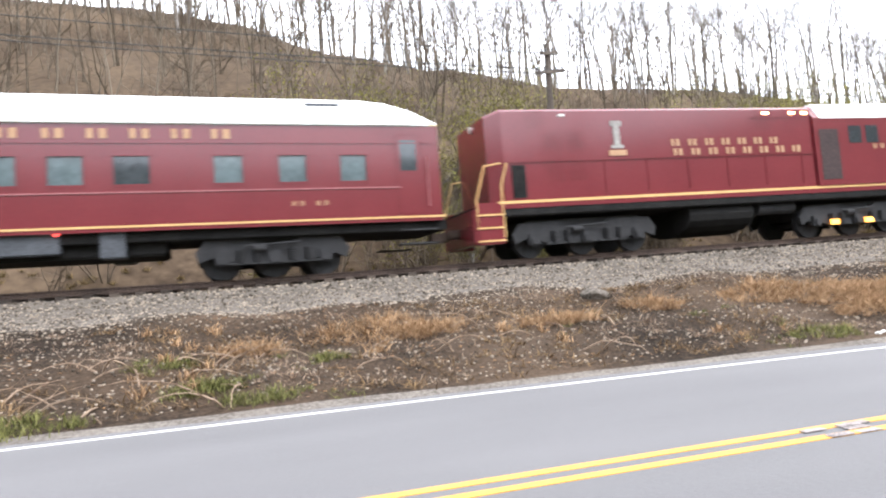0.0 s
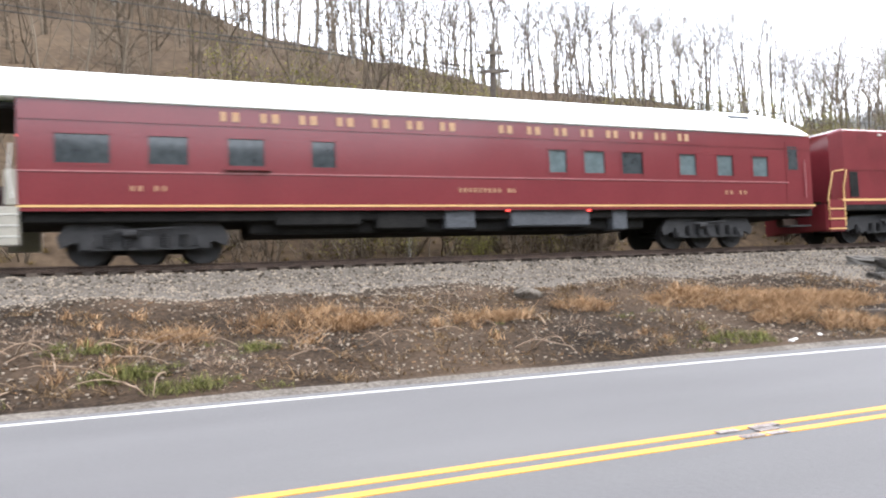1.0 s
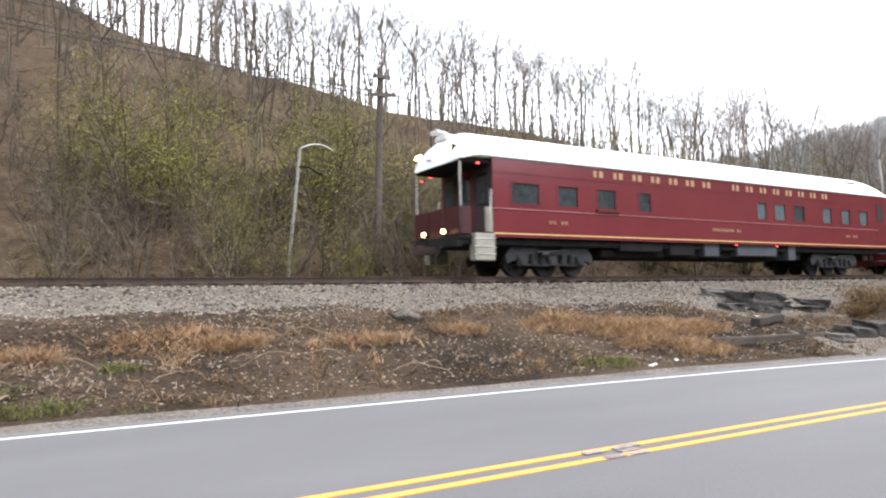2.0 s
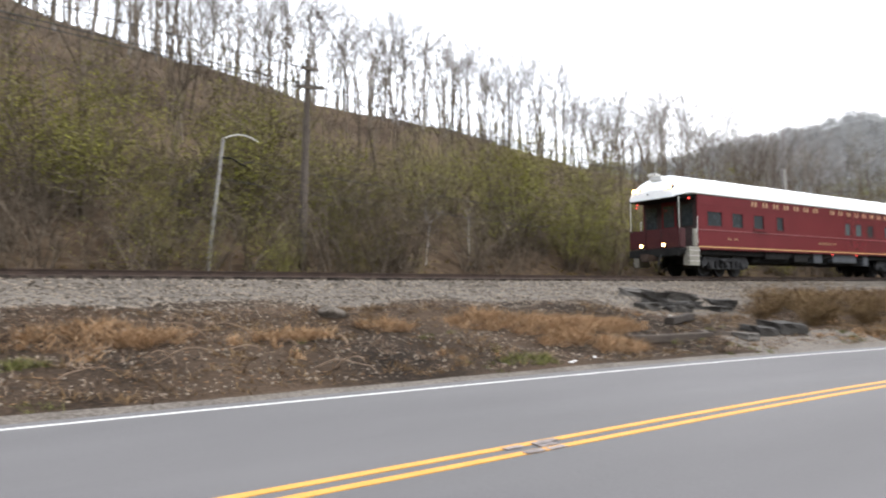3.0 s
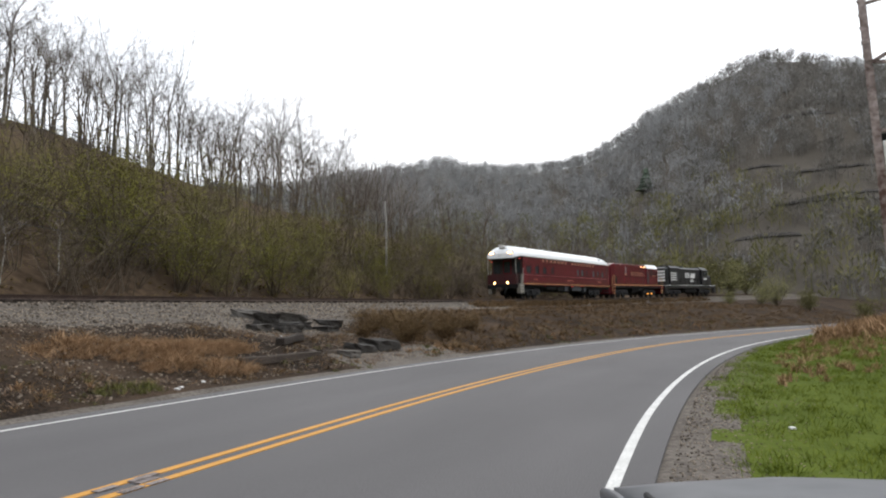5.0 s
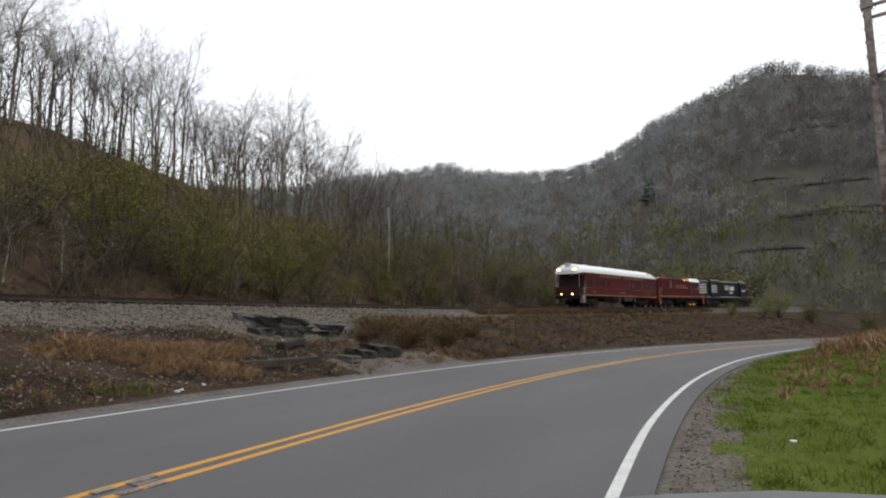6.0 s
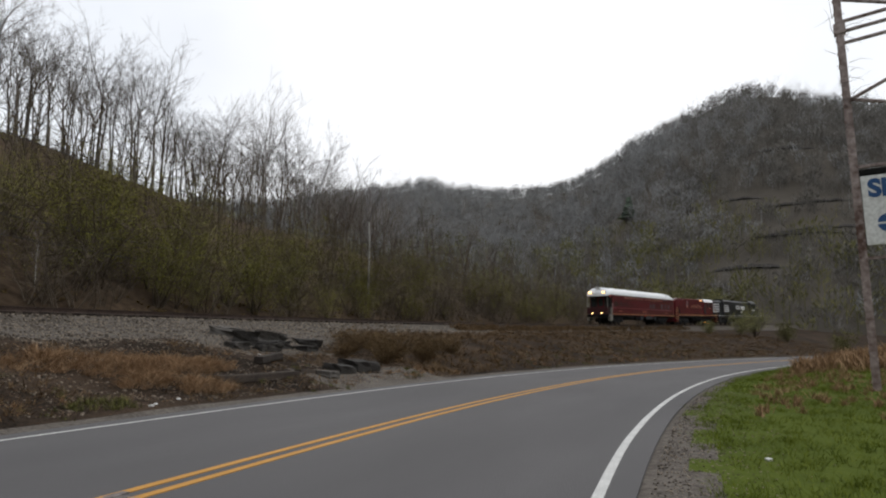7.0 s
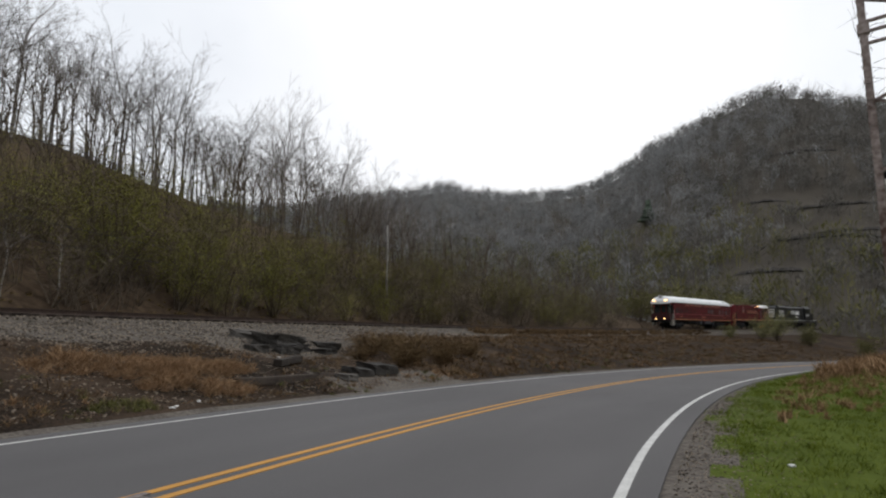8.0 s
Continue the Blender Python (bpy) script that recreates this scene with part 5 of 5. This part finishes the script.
    for y in (-1.42, 1.42):
        part("marker_lamp", rod(B(), (1.2, y, 3.5), (1.2, y * 1.04, 3.5), .04, 10), RED_LAMP, root, "lit red marker lamp")
    part("marker_lamp", rod(B(), (.55, .98, 3.25), (.61, .98, 3.25), .03, 10), RED_LAMP, root, "lit red marker lamp")
    # open platform: railing panels, posts, gate, steps
    plat = part("platform", box(B(), .5, L0, -1.4, 1.4, 1.14, 1.26, .02), UNDER, root)
    for y0, y1 in ((-1.38, -.45), (.45, 1.38), (-.4, .4)):
        part("railing_panel", box(B(), .52, .56, y0, y1, 1.30, 2.16, .01), DARK_MAROON, plat, "dark maroon railing panel")
    for s in (-1, 1):
        part("side_gate", box(B(), .58, .96, *sorted((s * 1.36, s * 1.40)), 1.30, 2.16, .01), DARK_MAROON, plat)
        part("canopy_post", rod(B(), (.6, s * 1.36, 1.4), (.6, s * 1.36, 3.6), .024, 8), STEEL, plat)
        part("grab_rail", pipe(B(), [(1.62, s * 1.56, 1.5), (1.55, s * 1.58, 2.0), (1.60, s * 1.58, 2.7)], .02), STEEL, plat)
        step = part("folding_steps", box(B(), .98, 1.72, *sorted((s * 1.22, s * 1.56)), .48, 1.33, .02), ALU, root, "ribbed beige metal folding steps")
        for z in (.66, .90, 1.14):
            part("tread_edge", box(B(), .97, 1.73, *sorted((s * 1.5, s * 1.575)), z, z + .03), STEEL, step)
        part("kick_panel", box(B(), 1.45, 1.70, *sorted((s * 1.38, s * 1.50)), 1.36, 2.15, .02), ALU, root)
    for y in (-.62, .62):
        lamp = part("headlamp", rod(B(), (.42, y, 1.42), (.54, y, 1.42), .10, 14), UNDER, plat)
        part("lens", rod(B(), (.39, y, 1.42), (.42, y, 1.42), .075, 14), LAMP, lamp, "glowing warm headlamp lens")
    part("buffer_beam", box(B(), .4, .7, -1.35, 1.35, .9, 1.16, .03), UNDER, root)
    bm = box(B(), -.15, .7, -.15, .15, .72, .98, .04)
    box(bm, -.22, .02, -.22, .22, .66, 1.02, .05)
    part("coupler", bm, RUST, root)
    part("brake_hose", pipe(B(), [(.42, -.5, 1.0), (.25, -.5, .75), (.2, -.45, .45)], .03), RUBBER, root)
    bm = box(B(), 25.5, 26.1, -.15, .15, .72, .98, .04)
    part("coupler", bm, RUST, root)
    truck_frame(root, 4.25, (3.0, 4.25, 5.5))
    truck_frame(root, 21.1, (19.85, 21.1, 22.35))
    return root


def handrail(parent, pts, m=GOLD):
    return part("handrail", pipe(B(), pts, .022), m, parent)


def maroon_loco():
    root = tagged(new("maroon_locomotive"), "maroon diesel locomotive with white cab roof and gold lettering", "locomotive")
    L = 18.4
    part("frame", box(B(), .25, L - .2, -1.45, 1.45, 1.15, 1.48, .03), UNDER, root)
    part("sill_stripe", box(B(), .9, L - .5, -1.475, 1.475, 1.50, 1.57), GOLD, root, "gold stripe along the walkway")
    part("sill", box(B(), .8, L - .4, -1.47, 1.47, 1.36, 1.50, .01), MAROON, root)
    # long hood, with chamfered roof edges and a tapered end
    def ring(x, w, top):
        return [(x, -w, 1.57), (x, w, 1.57), (x, w, top - .07), (x, w * .95, top), (x, -w * .95, top), (x, -w, top - .07)]
    hood = part("long_hood", loft(B(), [ring(.75, 1.16, 3.98), ring(1.15, 1.42, 4.12), ring(11.7, 1.42, 4.12)]), MAROON, root, "glossy maroon hood")
    for s in (-1, 1):
        y = s * 1.435
        part("hood_rail", box(B(), 1.2, 17.5, y - .014, y + .014, 2.62, 2.655), MAROON, hood)
        part("hood_rail", box(B(), 9.4, 11.6, y - .012, y + .012, 3.78, 3.80), MAROON, hood)
        for gx, gz in ((2.4, 3.0), (3.1, 3.0), (2.4, 2.1), (3.1, 2.1), (1.9, 3.6), (9.6, 3.45)):
            bm = B()
            for k in range(7):
                box(bm, gx, gx + .55, *sorted((s * 1.41, s * 1.428)), gz + k * .07, gz + k * .07 + .034)
            part("louvre", bm, MAROON, hood)
        for dx in (4.2, 5.6, 7.0, 8.4, 9.8, 11.2):
            part("door_seam", box(B(), dx, dx + .018, y - .01, y + .018, 1.7, 2.6), MAROON, hood)
        part("door_recess", box(B(), 1.35, 1.75, y - .012, y + .006, 1.65, 2.55), UNDER, hood)
        for lx in (2.9, 9.9, 10.9, 11.4):
            part("roof_lamp", box(B(), lx, lx + .18, *sorted((s * 1.38, s * 1.45)), 3.90, 3.96), LAMP if lx > 9 else STEEL, hood, "small bright lamp")
        # emblem and lettering as plain bars
        emb = box(B(), 4.5, 4.9, y - .01, y + .01, 2.95, 3.05)
        box(emb, 4.6, 4.8, y - .012, y + .012, 3.05, 3.6)
        box(emb, 4.52, 4.88, y - .01, y + .01, 3.6, 3.75)
        part("emblem", emb, GREY_PALE, hood, "pale upright emblem")
        part("emblem_base", box(B(), 4.42, 4.98, y - .011, y + .011, 2.74, 2.90), LETTER, hood)
        letters(hood, 6.35, 10.5, 2.98, .2, 7, (), LETTER, y)
        letters(hood, 6.4, 11.35, 2.70, .2, 8, (), LETTER, y)
    # cab with white roof
    def cab_ring(x, w, top):
        return [(x, -w, 1.57), (x, w, 1.57), (x, w, top - .45), (x, w * .78, top), (x, -w * .78, top), (x, -w, top - .45)]
    cab = part("cab", loft(B(), [cab_ring(11.75, 1.5, 4.20), cab_ring(16.0, 1.5, 4.20)]), MAROON, root)
    part("cab_roof", loft(B(), [[(x, -1.53, 3.74), (x, 1.53, 3.74), (x, 1.20, 4.26), (x, -1.20, 4.26)] for x in (12.0, 16.1)]), ROOF_WHITE, cab, "white painted cab roof")
    # dark box over the cab side stands in for the recess's shade
    part("cab_recess_shade", box(B(), 11.9, 12.7, -1.512, 1.512, 1.75, 3.4, .02), INSIDE, cab)
    for a in (13.1, 13.8, 14.8):
        part("cab_window", box(B(), a, a + .55, -1.515, 1.515, 2.9, 3.5, .02), PANE, cab)
    letters(cab, 14.0, 15.2, 2.72, .16, 4, (), LETTER, -1.51)
    part("short_hood", loft(B(), [ring(16.0, 1.1, 3.3), ring(17.3, 1.05, 3.2)]), MAROON, root)
    # end platforms: pilot, steps, rails
    for x0, d in ((.25, 1), (L - .25, -1)):
        part("pilot", box(B(), *sorted((x0 - .1 * d, x0 + .25 * d)), -1.4, 1.4, .45, 1.4, .03), MAROON, root)
        for s in (-1, 1):
            st = part("step_well", box(B(), *sorted((x0, x0 + .75 * d)), *sorted((s * 1.1, s * 1.46)), .42, 1.55, .02), MAROON, root)
            for z in (.5, .85, 1.2):
                part("step_edge", box(B(), *sorted((x0 - .01 * d, x0 + .76 * d)), *sorted((s * 1.40, s * 1.49)), z, z + .04), GOLD, st)
            handrail(root, [(x0 + .05 * d, s * 1.44, .6), (x0 + .0 * d, s * 1.44, 1.6), (x0 + .3 * d, s * 1.44, 2.55), (x0 + .8 * d, s * 1.44, 2.62)])
            handrail(root, [(x0 + .75 * d, s * 1.46, .6), (x0 + .75 * d, s * 1.46, 2.0), (x0 + .95 * d, s * 1.46, 2.62)])
        part("headlamp", rod(B(), (x0 + .45 * d, -.1, 3.85), (x0 + .5 * d, -.1, 3.85), .1, 12), STEEL, root)
        part("coupler", box(B(), *sorted((x0 - .45 * d, x0)), -.15, .15, .72, .98, .04), RUST, root)
    tank = rod(B(), (7.0, 0, .92), (9.3, 0, .92), .62, 20)
    for v in tank.verts:
        v.co.y *= 2.1
    part("fuel_tank", tank, UNDER, root, "rounded black fuel tank")
    part("air_tank", rod(B(), (9.6, -1.0, 1.0), (11.0, -1.0, 1.0), .2, 12), TRUCK, root)
    for x in (12.2, 13.6):
        part("amber_marker", box(B(), x, x + .3, -1.36, -1.30, .35, .5), AMBER, root, "glowing amber marker")
    truck_frame(root, 3.6, (1.95, 3.6, 5.25))
    truck_frame(root, 13.4, (11.75, 13.4, 15.05))
    return root


def black_loco():
    root = tagged(new("black_locomotive"), "black diesel locomotive with white markings at the train's head", "locomotive")
    L = 20.8
    part("frame", box(B(), .25, L - .25, -1.45, 1.45, 1.15, 1.55, .03), BLACK, root)
    part("white_stripe", box(B(), .4, L - .4, -1.47, 1.47, 1.56, 1.61), SIGN_WHITE, root, "thin white walkway stripe")
    def ring(x, w, top):
        return [(x, -w, 1.61), (x, w, 1.61), (x, w, top - .25), (x, w * .8, top), (x, -w * .8, top), (x, -w, top - .25)]
    hood = part("long_hood", loft(B(), [ring(1.6, 1.0, 4.05), ring(2.0, 1.2, 4.25), ring(14.6, 1.2, 4.25)]), BLACK, root)
    part("radiator_section", loft(B(), [ring(2.2, 1.5, 4.35), ring(5.6, 1.5, 4.35)]), BLACK, hood)
    for x in (3.0, 4.4, 7.6, 9.4):
        part("roof_fan", rod(B(), (x, 0, 4.25), (x, 0, 4.5), .6, 18), BLACK, hood)
    cab = part("cab", loft(B(), [[(x, -1.5, 1.6), (x, 1.5, 1.6), (x, 1.5, 3.95), (x, .9, 4.45), (x, -.9, 4.45), (x, -1.5, 3.95)] for x in (14.6, 17.2)]), BLACK, root)
    for a in (15.0, 16.1):
        part("cab_window", box(B(), a, a + .75, -1.515, 1.515, 3.05, 3.7, .02), PANE, cab)
    part("nose", loft(B(), [ring(17.2, 1.2, 3.35), ring(19.4, 1.15, 3.2)]), BLACK, root)
    for s in (-1, 1):
        y = s * 1.22
        em = B()
        for k in range(4):
            box(em, 8.4, 10.2, y - .01, y + .01, 2.75 + k * .2, 2.75 + k * .2 + .12)
        loft(em, [[(10.4, yy, 2.7), (12.3, yy, 2.7), (12.3, yy, 3.5), (11.3, yy, 3.25), (10.9, yy, 3.5)] for yy in (y - .012, y + .012)])
        part("white_emblem", em, SIGN_WHITE, hood, "white horse-shaped emblem and bars")
        part("white_bar", box(B(), 10.4, 11.9, y - .01, y + .01, 2.15, 2.3), SIGN_WHITE, hood)
        part("white_bar", box(B(), 10.6, 11.7, y - .01, y + .01, 2.4, 2.5), SIGN_WHITE, hood)
        part("number_board", box(B(), 15.2, 16.6, *sorted((s * 1.5, s * 1.52)), 2.5, 2.75), SIGN_WHITE, cab)
        for x in np.arange(1.0, 14.4, 1.7):
            part("rail_post", rod(B(), (x, s * 1.42, 1.6), (x, s * 1.42, 2.55), .02, 6), UNDER, root)
        part("handrail", rod(B(), (.8, s * 1.42, 2.55), (14.5, s * 1.42, 2.55), .02, 6), UNDER, root)
        for x0, d in ((.3, 1), (L - .3, -1)):
            part("step_well", box(B(), *sorted((x0, x0 + .8 * d)), *sorted((s * 1.1, s * 1.46)), .45, 1.5, .02), BLACK, root)
    for k in range(4):
        part("end_bar", box(B(), 1.56, 1.60, -.95, .95, 2.2 + k * .42, 2.45 + k * .42), SIGN_WHITE, hood, "white warning bar")
        part("side_bar", box(B(), 2.3, 4.4, -1.515, 1.515, 2.3 + k * .32, 2.45 + k * .32), SIGN_WHITE, hood, "white bar")
    part("fuel_tank", box(B(), 7.6, 12.6, -1.35, 1.35, .45, 1.15, .2), UNDER, root)
    truck_frame(root, 4.2, (2.4, 4.2, 6.0))
    truck_frame(root, 16.4, (14.6, 16.4, 18.2))
    return root


car, engine, lead = passenger_car(), maroon_loco(), black_loco()

# wooden ties under the rails, nearest stretch
TIE_BM = box(B(), -.115, .115, -1.3, 1.3, -.34, -.165, .012)
TIE_MESH = bpy.data.meshes.new("tie")
TIE_BM.to_mesh(TIE_MESH)
TIE_BM.free()
TIE_MESH.materials.append(TIE)
bed = bpy.data.objects["ballast_bed"]
for i in range(230):
    p = rail_path(-22 + i * 0.55)
    q = rail_path(-22 + i * 0.55 + 0.3)
    o = new("tie", TIE_MESH)
    o.parent = bed
    o.matrix_basis = Matrix.Translation(p) @ (q - p).to_track_quat("X", "Z").to_matrix().to_4x4() @ pose(0, rng.uniform(-.03, .03), 0.01, 0, 0, rng.uniform(-1, 1))

SPEED = 15.55


def motions():
    """The train runs past and away round the bend; its wheels turn."""
    for thing, start, ends in ((car, -20.2, (4.25, 21.1)), (engine, 6.0, (3.6, 13.4)), (lead, 24.8, (4.2, 16.4))):
        rows = []
        for i in range(41):
            t = i * 0.2
            s = start + SPEED * t
            a, b = rail_path(s + ends[0]), rail_path(s + ends[1])
            d = (b - a).normalized()
            rows.append((t, Matrix.Translation(a - d * ends[0]) @ d.to_track_quat("X", "Z").to_matrix().to_4x4()))
        walk(thing, rows)
    for w, home, r in MOVERS:
        step = SPEED / 30 / r
        walk(w, [(k / 30, home @ Matrix.Rotation(step * k, 4, "Y")) for k in range(241)])


motions()
